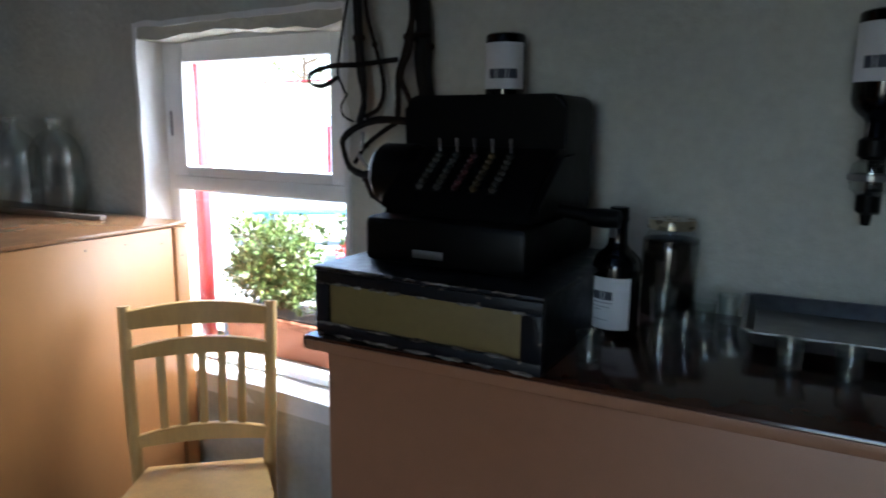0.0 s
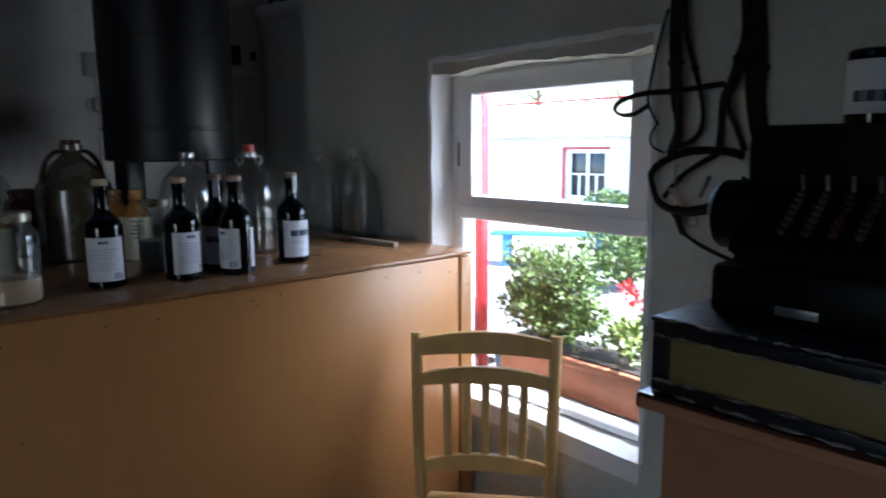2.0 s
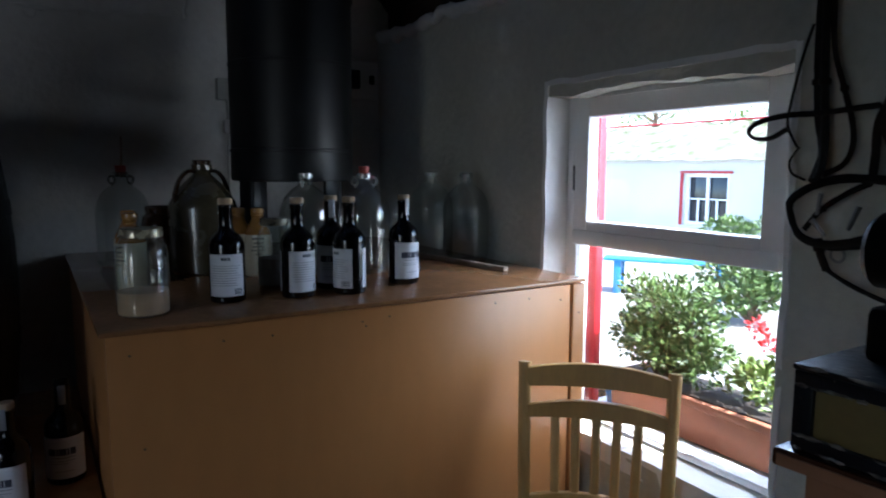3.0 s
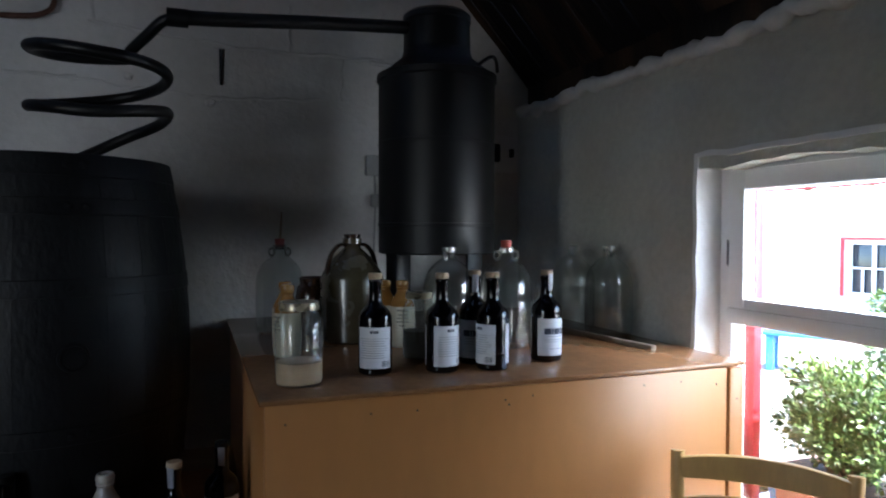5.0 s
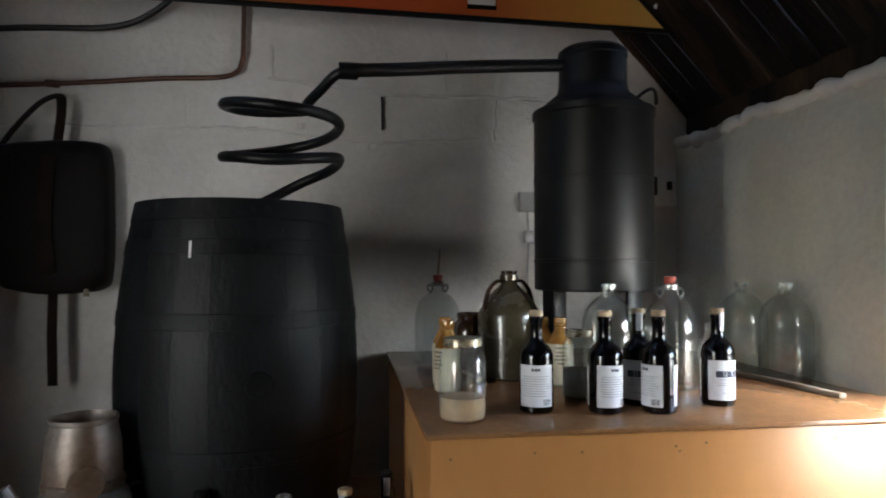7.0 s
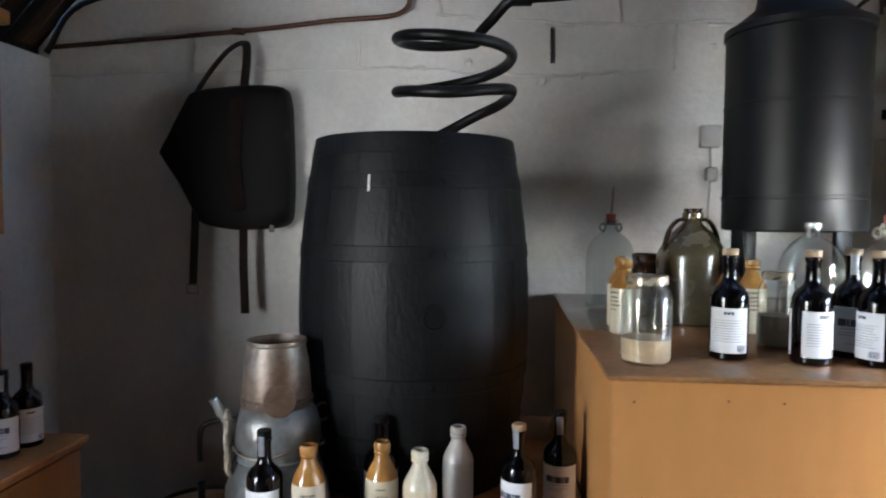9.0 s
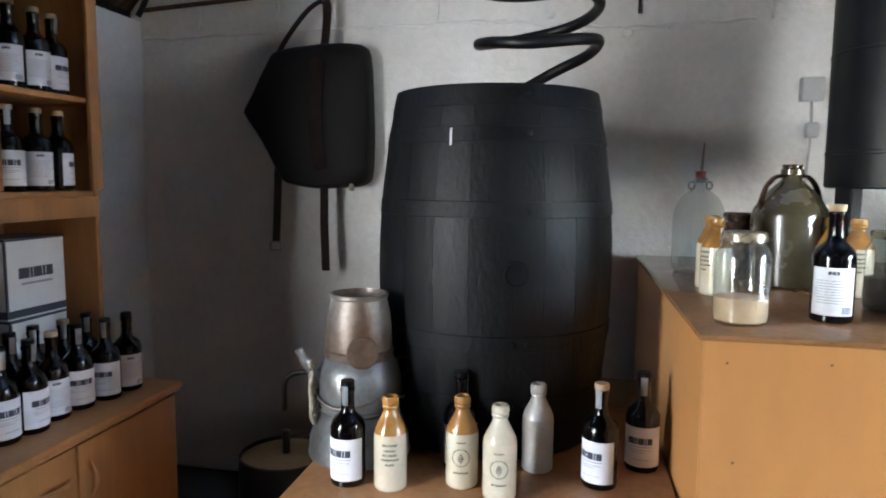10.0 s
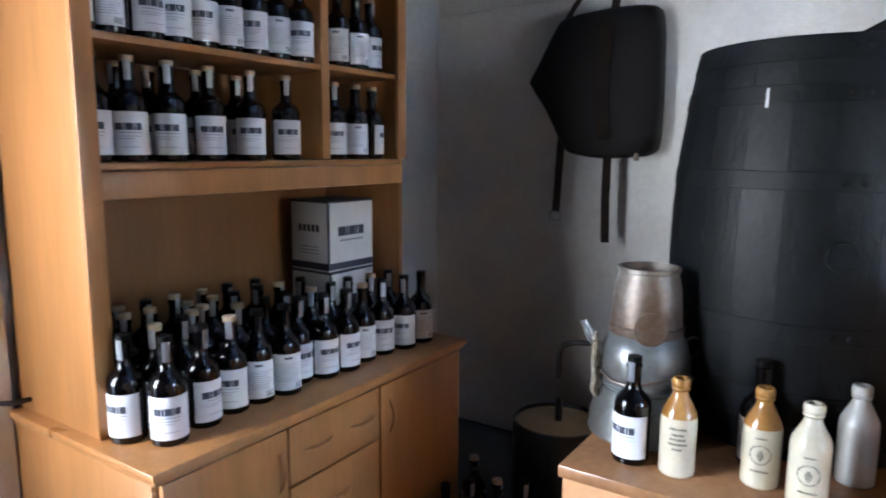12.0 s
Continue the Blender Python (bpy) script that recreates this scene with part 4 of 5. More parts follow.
t = thing("stoneware_jug", "large olive stoneware flagon with two strap handles", "jug", pose(-2.36, 0.308, TOP, 0, 0, 20))
part("body", lathe([(0.0, 0.0), (0.092, 0.0), (0.101, 0.008), (0.103, 0.03), (0.103, 0.205), (0.100, 0.220), (0.085, 0.246), (0.060, 0.278), (0.036, 0.30), (0.027, 0.31), (0.0255, 0.318), (0.031, 0.322), (0.031, 0.338), (0.024, 0.343), (0.018, 0.33)], 40), OLIVE, t)
part("stopper", lathe([(0.0, 0.338), (0.026, 0.338), (0.028, 0.352), (0.0, 0.354)], 18), BROWNGLAZE, t)
for s in (-1, 1):
    part("handle", sweep(smooth_path([(0, s * 0.026, 0.318), (0, s * 0.052, 0.316), (0, s * 0.078, 0.290), (0, s * 0.093, 0.250), (0, s * 0.096, 0.225)], 6), 0.0105, 8, flat=0.6), BROWNGLAZE, t)
t = thing("brown_jar", "small dark brown glazed jar", "jar", pose(-2.50, 0.20, TOP))
part("body", lathe([(0.0, 0.0), (0.05, 0.0), (0.056, 0.01), (0.058, 0.14), (0.052, 0.17), (0.042, 0.18), (0.046, 0.20), (0.04, 0.205), (0.036, 0.18)], 28), BROWNGLAZE, t)
t = thing("small_bottle", "small clear glass bottle behind the others", "bottle", pose(-2.0, 0.815, TOP))
part("body", lathe([(0.0, 0.0), (0.03, 0.0), (0.032, 0.006), (0.032, 0.13), (0.026, 0.15), (0.014, 0.165), (0.0135, 0.19), (0.016, 0.192), (0.016, 0.202), (0.012, 0.203)], 24), GLASS, t)
t = thing("batten", "thin bare wooden batten lying on the box", "stick")
part("stick", slab(-0.235, 0.235, -0.011, 0.011, 0, 0.014, 0.002), BATTEN, t, "", pose(-2.105, 1.108, TOP, 0, 0, 7))

# ---- churn and things left of the barrel ----
t = thing("tin_still_pot", "dented tin still pot with a stained collar and a rope-tied spout", "pot", pose(-1.955, -0.866, LTOP, 0, 0, 20))
part("base", lathe([(0.0, 0.0), (0.136, 0.0), (0.139, 0.005), (0.136, 0.022), (0.134, 0.05), (0.122, 0.085), (0.111, 0.112), (0.107, 0.122), (0.10, 0.126)], 40), TIN, t)
bm = lathe([(0.1, 0.122), (0.108, 0.128), (0.109, 0.134), (0.106, 0.138), (0.110, 0.155), (0.1135, 0.18), (0.1135, 0.205), (0.109, 0.23), (0.100, 0.250), (0.088, 0.264)], 40)
for v in bm.verts:
    v.co += Vector((v.co.x, v.co.y, 0)).normalized() * 0.004 * noise.noise(v.co * 18)
part("belly", bm, TIN, t)
bm = lathe([(0.087, 0.260), (0.093, 0.268), (0.094, 0.285), (0.089, 0.29), (0.0885, 0.33), (0.083, 0.38), (0.0755, 0.418), (0.0745, 0.424), (0.0785, 0.428), (0.0785, 0.437), (0.072, 0.438), (0.070, 0.42), (0.078, 0.36), (0.08, 0.30), (0.0, 0.30)], 40)
for v in bm.verts:
    v.co += Vector((v.co.x, v.co.y, 0)) * 0.03 * noise.noise(v.co * 22)
part("collar", bm, COPPERTIN, t, "brown-stained tin collar")
for k in range(7):
    a = radians(-60 + 26 * k)
    part("rivet", lathe([(0.0045, 0.0), (0.0035, 0.002), (0.0, 0.003)], 8), COPPERTIN, t, "", Matrix.Translation((0.093 * math.cos(a), 0.093 * math.sin(a), 0.277)) @ pose(0, 0, 0, 0, 90, math.degrees(a)))
part("plaque", lathe([(0.0, 0.004), (0.040, 0.003), (0.043, 0.0)], 28), COPPERTIN, t, "round soldered plaque", Matrix.Translation((0.0935, 0.004, 0.295)) @ pose(0, 0, 0, 0, 86, 2))
ring = [(0.0, 0.118 + 0.018 * math.cos(a), 0.235 + 0.024 * math.sin(a)) for a in (2 * math.pi * k / 16 for k in range(17))]
part("ring_handle", sweep(ring, 0.004, 8, up=(1, 0, 0)), COPPERTIN, t)
part("spout", sweep(smooth_path([(0.02, -0.10, 0.20), (0.03, -0.135, 0.25), (0.03, -0.16, 0.295)], 4), [0.013] * 6 + [0.011] * 3, 10), STEEL, t)
for k in range(6):
    part("rope_loop", sweep(smooth_path([(0.028, -0.125 + 0.004 * k, 0.262 - 0.02 * k), (0.046, -0.128, 0.25 - 0.025 * k), (0.03, -0.118, 0.235 - 0.028 * k), (0.012, -0.124, 0.25 - 0.02 * k)], 4), 0.0068, 7), ROPE, t)
part("rope_end", sweep(smooth_path([(0.045, -0.125, 0.24), (0.055, -0.13, 0.19), (0.05, -0.122, 0.14)], 5), [0.006] * 10 + [0.003], 7), ROPE, t)
band = [(0.121 * math.cos(a), 0.121 * math.sin(a), 0.165 + 0.012 * math.sin(3 * a)) for a in (2 * math.pi * k / 30 for k in range(31))]
part("wire_band", sweep(band, 0.0035, 6), COPPERTIN, t)

t = thing("drum", "dark round tub with a tan lid on the floor", "tub", pose(-2.53, -1.345, 0.0005))
part("shell", lathe([(0.0, 0.0), (0.165, 0.0), (0.172, 0.01), (0.176, 0.2), (0.172, 0.375), (0.166, 0.378), (0.162, 0.36)], 36), BLACKPAINT, t)
part("lid", lathe([(0.163, 0.362), (0.10, 0.370), (0.0, 0.372)], 36), TANLID, t, "tan dusty lid")
t = thing("swan_neck_tap", "thin black curved tap pipe beside the tub", "pipe")
part("pipe", sweep(smooth_path([(-2.56, -1.09, 0.700), (-2.55, -1.19, 0.692), (-2.53, -1.30, 0.682), (-2.52, -1.342, 0.648), (-2.52, -1.345, 0.54)], 6), 0.010, 10), BLACKPAINT, t)
part("upright", slab(-2.61, -2.568, -1.18, -1.09, 0.0005, 0.74, 0.008), ROOF_WOOD, t, "dark wooden upright")
part("peg", lathe([(0.014, 0.372), (0.014, 0.46), (0.0, 0.462)], 12), BLACKPAINT, t, "", pose(-2.53, -1.345, 0.0))
t = thing("wooden_post", "dark rough wooden post behind the tin pot", "post", pose(-2.72, -1.13, 0.0005, 0, 2, 8))
part("post", slab(-0.05, 0.05, -0.055, 0.055, 0, 0.86, 0.012), ROOF_WOOD, t)

# ---- leather bag, pipes and fittings on the back wall ----
t = thing("leather_pannier", "old black leather pannier hung by its strap on the wall", "bag")
ys = [(-1.36, 1.968), (-1.22, 1.962), (-1.172, 1.92), (-1.158, 1.70), (-1.16, 1.44), (-1.19, 1.378), (-1.27, 1.362), (-1.40, 1.357), (-1.52, 1.375), (-1.565, 1.405), (-1.65, 1.56), (-1.722, 1.665), (-1.728, 1.695), (-1.69, 1.76), (-1.62, 1.89), (-1.565, 1.945)]
ys = [(p.y, p.z) for p in smooth_path([(0, y, z) for y, z in ys + ys[:1]], 3)[:-1]]
bm = bmesh.new()
mid = Vector((0, -1.40, 1.67))
prev = None
for s, x in ((0.97, -3.085), (1.0, -3.06), (1.0, -3.01), (0.985, -2.985), (0.95, -2.972), (0.80, -2.962), (0.4, -2.957)):
    ringv = [bm.verts.new((x + 0.006 * noise.noise((y * 6, z * 6, x * 9)), mid.y + (y - mid.y) * s, mid.z + (z - mid.z) * s)) for y, z in ys]
    if prev:
        for k in range(len(ys)):
            bm.faces.new((prev[k], prev[(k + 1) % len(ys)], ringv[(k + 1) % len(ys)], ringv[k]))
    else:
        bm.faces.new(ringv[::-1])
    prev = ringv
bm.faces.new(prev)
bmesh.ops.recalc_face_normals(bm, faces=bm.faces[:])
part("bag", bm, LEATHER, t)
part("band", sweep(smooth_path([(-2.985, -1.365, 1.948), (-2.953, -1.375, 1.85), (-2.946, -1.385, 1.65), (-2.953, -1.37, 1.47), (-2.985, -1.355, 1.395)], 6), 0.03, 8, flat=0.13, up=(1, 0, 0)), BROWNLEATHER, t, "stitched brown leather band")
part("hanging_strap", sweep(smooth_path([(-3.0, -1.36, 1.94), (-3.0, -1.345, 2.09), (-3.04, -1.375, 2.15), (-3.02, -1.44, 2.11), (-3.0, -1.53, 1.99), (-2.995, -1.60, 1.87)], 6), 0.019, 8, flat=0.16, up=(1, 0, 0)), BROWNLEATHER, t)
part("tail_strap", sweep([(-2.99, -1.560, 1.60), (-2.99, -1.572, 1.43), (-2.985, -1.578, 1.25), (-2.985, -1.585, 1.12)], 0.018, 8, flat=0.2, up=(1, 0, 0)), BROWNLEATHER, t)
bk = [(-2.98, -1.585 + 0.024 * c, 1.105 + 0.018 * s) for c, s in ((-1, -1), (1, -1), (1, 1), (-1, 1), (-1, -1))]
part("buckle", sweep(bk, 0.004, 6), STEEL, t)
part("tail_strap", sweep([(-2.98, -1.358, 1.41), (-2.975, -1.358, 1.2), (-2.975, -1.352, 1.005)], 0.019, 8, flat=0.2, up=(1, 0, 0)), BROWNLEATHER, t)
part("toggle", sweep([(-2.98, -1.235, 1.41), (-2.98, -1.237, 1.35)], [0.006, 0.012], 8), ROPE, t)
part("stud", lathe([(0.011, 0), (0.008, 0.004), (0.0, 0.005)], 12), STEEL, t, "", Matrix.Translation((-2.978, -1.69, 1.685)) @ pose(0, 0, 0, 0, 90, 0))
part("nail", sweep([(-3.10, -1.375, 2.148), (-3.02, -1.375, 2.152)], 0.005, 8), BLACKPAINT, t)

t = thing("copper_pipe", "dull copper pipe with a joint along the wall", "pipe")
part("pipe", sweep(smooth_path([(-3.06, -0.66, 3.0), (-3.06, -0.66, 2.42), (-3.06, -0.665, 2.33), (-3.06, -0.69, 2.28), (-3.06, -0.77, 2.255), (-3.06, -1.0, 2.242), (-3.06, -1.4, 2.205), (-3.06, -2.24, 2.15)], 6), 0.0105, 10), COPPER, t)
part("joint", lathe([(0.0, -0.025), (0.015, -0.025), (0.015, 0.025), (0.0, 0.025)], 14), COPPER, t, "", Matrix.Translation((-3.06, -1.405, 2.2045)) @ pose(0, 0, 0, 86, 0, 0))
t = thing("iron_spike", "thin rusty iron spike in the wall", "nail")
part("spike", sweep([(-3.088, -0.075, 2.062), (-3.083, -0.078, 2.205)], 0.006, 6), BLACKPAINT, t)
t = thing("power_cable", "loose black cable near the roof", "cable")
part("cable", sweep(smooth_path([(-2.98, -0.86, 2.62), (-3.03, -1.02, 2.50), (-3.05, -1.2, 2.44), (-3.06, -1.6, 2.42), (-3.05, -2.1, 2.33), (-3.04, -2.26, 2.12)], 6), 0.013, 8), BLACKPAINT, t)

t = thing("wall_socket", "grey socket with its cable on the back wall", "socket")
part("plate", slab(-3.105, -3.06, 0.53, 0.61, 1.71, 1.80, 0.006), GREYPLASTIC, t)
part("cable", sweep(smooth_path([(-3.085, 0.572, 1.71), (-3.08, 0.575, 1.6), (-3.085, 0.57, 1.4), (-3.085, 0.572, 1.105)], 4), 0.005, 8), GREYPLASTIC, t)
part("plug", slab(-3.09, -3.05, 0.55, 0.6, 1.57, 1.63, 0.012), GREYPLASTIC, t)
t = thing("switch_box", "white switch box with a black cover in the corner", "switch")
part("box", slab(-3.105, -3.05, 1.09, 1.268, 1.745, 1.92, 0.008), PAINTWHITE, t)
part("cover", slab(-3.049, -3.03, 1.10, 1.165, 1.79, 1.875, 0.006), TILLBLACK, t)
part("rocker", slab(-3.049, -3.04, 1.215, 1.24, 1.815, 1.855, 0.003), TILLBLACK, t)

# joints of the blocks under the whitewash, as low uneven beads
t = thing("wall_joints", "cracked raised joints in the whitewash", "wall joint", kind="structure")


def joint(p, q, r, sd):
    """A cracked mortar line that wanders and breaks off."""
    p, q = Vector(p), Vector(q)
    n = max(8, int((q - p).length / 0.035))
    pts = [p.lerp(q, k / n) + Vector((0.003 * noise.noise((k * 0.9, sd, 9)), 0.009 * noise.noise((k * 0.5, sd, 5)) + 0.003 * noise.noise((k * 1.9, sd, 1)), 0.011 * noise.noise((k * 0.35, sd, 0)) + 0.005 * noise.noise((k * 1.7, sd, 3)))) for k in range(n + 1)]
    part("joint", sweep(pts, [max(0.0015, r + 0.7 * r * noise.noise((k * 0.8, 0, sd))) for k in range(n + 1)], 6), PLASTER, t)


XJ = XB + 0.005
for n, (y0, z0, y1, z1) in enumerate(((-2.28, 2.028, -1.17, 2.048), (-1.2, 2.046, -0.60, 2.058), (-0.62, 2.05, -0.08, 2.004), (-0.14, 2.004, 0.36, 2.03), (-0.10, 2.222, 0.62, 2.222), (0.55, 2.215, 1.0, 2.19),
                                      (-0.56, 2.272, -0.02, 2.222), (-0.89, 2.055, -0.893, 2.175), (0.42, 2.03, 0.43, 2.215), (-1.62, 2.04, -1.61, 2.20), (-0.54, 2.27, -0.55, 2.42), (0.20, 2.225, 0.21, 2.42), (-2.0, 2.03, -1.99, 2.16))):
    joint((XJ, y0, z0), (XJ, y1, z1), 0.0075 if abs(y1 - y0) > 0.1 else 0.006, 1.7 * n)
for n, (y, z, size) in enumerate(((-0.12, 1.99, 0.022), (0.05, 2.01, 0.014), (-1.33, 2.06, 0.02), (-1.75, 2.045, 0.018), (0.58, 2.12, 0.016), (-0.42, 2.07, 0.015), (0.9, 2.02, 0.02))):
    bm = lathe([(size, 0.0), (size * 0.8, 0.004), (size * 0.3, 0.007), (0.0, 0.0075)], 12)
    for v in bm.verts:
        v.co += 0.35 * size * noise.noise_vector(v.co * 60 + Vector((n, 0, 0)))
    part("flake", bm, PLASTER, t, "", Matrix.Translation((XB + 0.004, y, z)) @ pose(0, 0, 0, 0, 90, 0))


# ---- sign under the roof ----
def sign_material():
    m = bpy.data.materials.new("orange_sign_print")
    m.use_nodes = True
    n, link = m.node_tree.nodes, m.node_tree.links.new
    tc, sep, mr, ramp = n.new("ShaderNodeTexCoord"), n.new("ShaderNodeSeparateXYZ"), n.new("ShaderNodeMapRange"), n.new("ShaderNodeValToRGB")
    ns = n.new("ShaderNodeTexNoise")
    ns.inputs["Scale"].default_value = 1.4
    link(tc.outputs["Object"], sep.inputs[0])
    link(tc.outputs["Object"], ns.inputs["Vector"])
    add = n.new("ShaderNodeMath")
    add.operation = "MULTIPLY_ADD"
    add.inputs[1].default_value = 0.25
    link(ns.outputs[0], add.inputs[0])
    link(sep.outputs["Y"], add.inputs[2])
    mr.inputs[1].default_value, mr.inputs[2].default_value = -1.6, 1.2
    link(add.outputs[0], mr.inputs[0])
    link(mr.outputs[0], ramp.inputs[0])
    e = ramp.color_ramp.elements
    e[0].position, e[0].color = 0.0, (0.45, 0.20, 0.03, 1)
    e[1].position, e[1].color = 1.0, (0.70, 0.42, 0.10, 1)
    for p, c in ((0.3, (0.50, 0.24, 0.04, 1)), (0.52, (0.36, 0.055, 0.012, 1)), (0.72, (0.42, 0.08, 0.015, 1)), (0.88, (0.60, 0.27, 0.05, 1))):
        q = e.new(p)
        q.color = c
    b = n["Principled BSDF"]
    link(ramp.outputs[0], b.inputs["Base Color"])
    b.inputs["Roughness"].default_value = 0.45
    return m


SIGN = sign_material()
t = thing("advertising_sign", "long orange printed sign under the roof, cut to the slope", "sign")
XS = -2.72
bm = bmesh.new()
prof = [(1.045, 2.432), (0.62, 2.86), (-1.45, 2.86), (-1.75, 2.47)]
fr = [bm.verts.new((XS, y, z)) for y, z in prof]
bk = [bm.verts.new((XS - 0.012, y, z)) for y, z in prof]
bm.faces.new(fr)
bm.faces.new(bk[::-1])
for k in range(4):
    bm.faces.new((fr[k], bk[k], bk[(k + 1) % 4], fr[(k + 1) % 4]))
bmesh.ops.recalc_face_normals(bm, faces=bm.faces[:])
part("board", bm, SIGN, t, "orange to yellow printed face", smooth=False)
part("edge_strip", sweep([(XS + 0.004, 1.06, 2.42), (XS + 0.004, -1.76, 2.458)], 0.014, 8, flat=0.8), TILLBLACK, t, "dark lower edging")
part("pictured_bottle", slab(XS + 0.002, XS + 0.006, 0.235, 0.345, 2.485, 2.8, 0.002), PAINTWHITE, t, "pale shape printed on the sign")
part("pictured_bottle_foot", slab(XS + 0.002, XS + 0.0065, 0.232, 0.348, 2.468, 2.486, 0.002), TILLBLACK, t)
for x, y in ((-2.70, 1.0), (-2.66, 0.95), (-2.55, 0.80), (-2.3, 0.95)):
    t = thing("string_light", "tiny white unlit string light on the roof boards", "light", pose(x, y, roof_z(y) - 0.012), "string lights")
    part("bulb", lathe([(0.0, -0.012), (0.006, -0.008), (0.007, 0.0), (0.005, 0.008), (0.0, 0.011)], 10), PAINTWHITE, t)

# ---- cartons on the dresser ----
for z, turn in ((DTOP, 0), (DTOP + 0.2525, -2)):
    t = thing("carton", "white and brown bottle carton with dark print, stacked on the dresser", "box", pose(-2.085, -2.075, z, 0, 0, turn), "cartons")
    part("box", slab(-0.115, 0.115, -0.095, 0.095, 0, 0.25, 0.003), PAINTWHITE, t)
    bm = bmesh.new()
    for k, (a, b) in enumerate(((-0.068, -0.028), (-0.025, -0.014), (-0.011, 0.021), (0.024, 0.035), (0.038, 0.064))):
        slab(-b, -a, 0.0951, 0.0958, 0.125, 0.158, 0, bm)
        slab(0.1151, 0.1158, -0.055 + 0.022 * k, -0.04 + 0.022 * k, 0.14, 0.165, 0, bm)
    tagged(part("wordmark", bm, INK, t, "dark printed blocks", smooth=False), kind="stuff")
    bm = bmesh.new()
    slab(-0.06, 0.06, 0.0951, 0.0957, 0.105, 0.112, 0, bm)
    for z2 in (0.06, 0.072, 0.084):
        slab(0.1151, 0.1157, -0.05, 0.045, z2, z2 + 0.004, 0, bm)
    tagged(part("fine_print", bm, GREYINK, t, smooth=False), kind="stuff")
    bm = slab(-0.1152, 0.1152, -0.0952, 0.0952, 0.006, 0.03, 0)
    part("dark_band", bm, INK, t, "dark band round the foot", smooth=False)
    part("dark_band", slab(-0.1154, 0.1154, -0.0954, 0.0954, 0.2435, 0.2505, 0), INK, t, "dark band round the lid", smooth=False)
    part("dark_corner", slab(0.1095, 0.1156, 0.0895, 0.0956, 0.0305, 0.243, 0), INK, t, smooth=False)


# ---- till, harness and bar things ----
t = thing("till_stand", "chipped navy wooden box with a gold front panel, under the till", "box")
x0, x1, y0, y1, z0, z1 = -0.687, -0.262, CY + 0.02, 1.19, CZ + 0.0005, CZ + 0.120
part("body", slab(x0 + 0.004, x1 - 0.004, y0 + 0.014, y1, z0, z1 - 0.006, 0.003), CHIPPED, t)
part("lid", slab(x0 - 0.003, x1 + 0.003, y0 - 0.002, y1, z1 - 0.0055, z1 + 0.003, 0.003), CHIPPED, t)
for c in ((x0, x1, z0, z0 + 0.02), (x0, x1, z1 - 0.026, z1 - 0.006), (x0, x0 + 0.028, z0 + 0.0205, z1 - 0.0265), (x1 - 0.034, x1, z0 + 0.0205, z1 - 0.0265)):
    part("front_frame", slab(c[0], c[1], y0, y0 + 0.0135, c[2], c[3], 0.002), CHIPPED, t)
part("gold_panel", slab(x0 + 0.0285, x1 - 0.0345, y0 + 0.006, y0 + 0.0135, z0 + 0.021, z1 - 0.027, 0.001), GOLD, t, "dull gold front panel")

for n, (z, ya) in enumerate(((z0 + 0.0215, y0 - 0.0004), (z0 + 0.002, y0 - 0.0004), (z1 - 0.0262, y0 - 0.0004), (z1 + 0.001, y0 - 0.0024))):
    xa = x0 + 0.004
    chip = random.Random(30 + n)
    while xa < x1 - 0.03:
        ln = chip.uniform(0.012, 0.07)
        xb = min(xa + ln, x1 - 0.004)
        pts = [(xa + (xb - xa) * k / 6, ya, z + chip.uniform(-0.0012, 0.0012)) for k in range(7)]
        part("worn_edge", sweep(pts, [0.0006] + [chip.uniform(0.0018, 0.0036) for _ in range(5)] + [0.0006], 6), BAREWOOD, t, "paint rubbed off to bare wood")
        xa = xb + chip.uniform(0.004, 0.05)
TZ = z1 + 0.0035
t = thing("cash_register", "antique black enamelled cash register with columns of keys", "till")
part("drawer", slab(-0.640, -0.325, 0.835, 1.18, TZ, TZ + 0.083, 0.014), TILLBLACK, t, "drawer section with a small metal badge")
part("badge", slab(-0.535, -0.475, 0.8325, 0.8349, TZ + 0.016, TZ + 0.03, 0.001), STEEL, t, "small metal name badge")
bm = bmesh.new()
sec = [(0.865, TZ + 0.0835), (0.88, TZ + 0.12), (0.985, TZ + 0.20), (1.07, TZ + 0.205), (1.07, TZ + 0.0835)]
for x in (-0.635, -0.325):
    for y, z in sec:
        bm.verts.new((x, y, z))
bm.verts.ensure_lookup_table()
k = len(sec)
for i in range(k):
    bm.faces.new([bm.verts[i], bm.verts[(i + 1) % k], bm.verts[k + (i + 1) % k], bm.verts[k + i]])
bm.faces.new([bm.verts[i] for i in range(k)])
bm.faces.new([bm.verts[k + i] for i in range(k)][::-1])
bmesh.ops.recalc_face_normals(bm, faces=bm.faces[:])
bmesh.ops.bevel(bm, geom=bm.edges[:], offset=0.012, segments=2, affect="EDGES")
part("keyboard", bm, TILLBLACK, t, "sloped key bed")
bm = bmesh.new()
x0, x1, y0, y1, z0, z1, q = -0.672, -0.334, 1.02, 1.17, TZ + 0.0835, TZ + 0.299, 0.026
rim = [(x0, z0), (x1, z0)] + [(x1 - q + q * math.cos(w), z1 - q + q * math.sin(w)) for w in (math.pi / 10 * k for k in range(6))]
rim += [(x0 + q - q * math.sin(w), z1 - q + q * math.cos(w)) for w in (math.pi / 10 * k for k in range(6))]
fore, aft = [bm.verts.new((x, y0, z)) for x, z in rim], [bm.verts.new((x, y1, z)) for x, z in rim]
front_face = bm.faces.new(fore)
bm.faces.new(aft[::-1])
for k in range(len(rim)):
    bm.faces.new((fore[k - 1], aft[k - 1], aft[k], fore[k]))
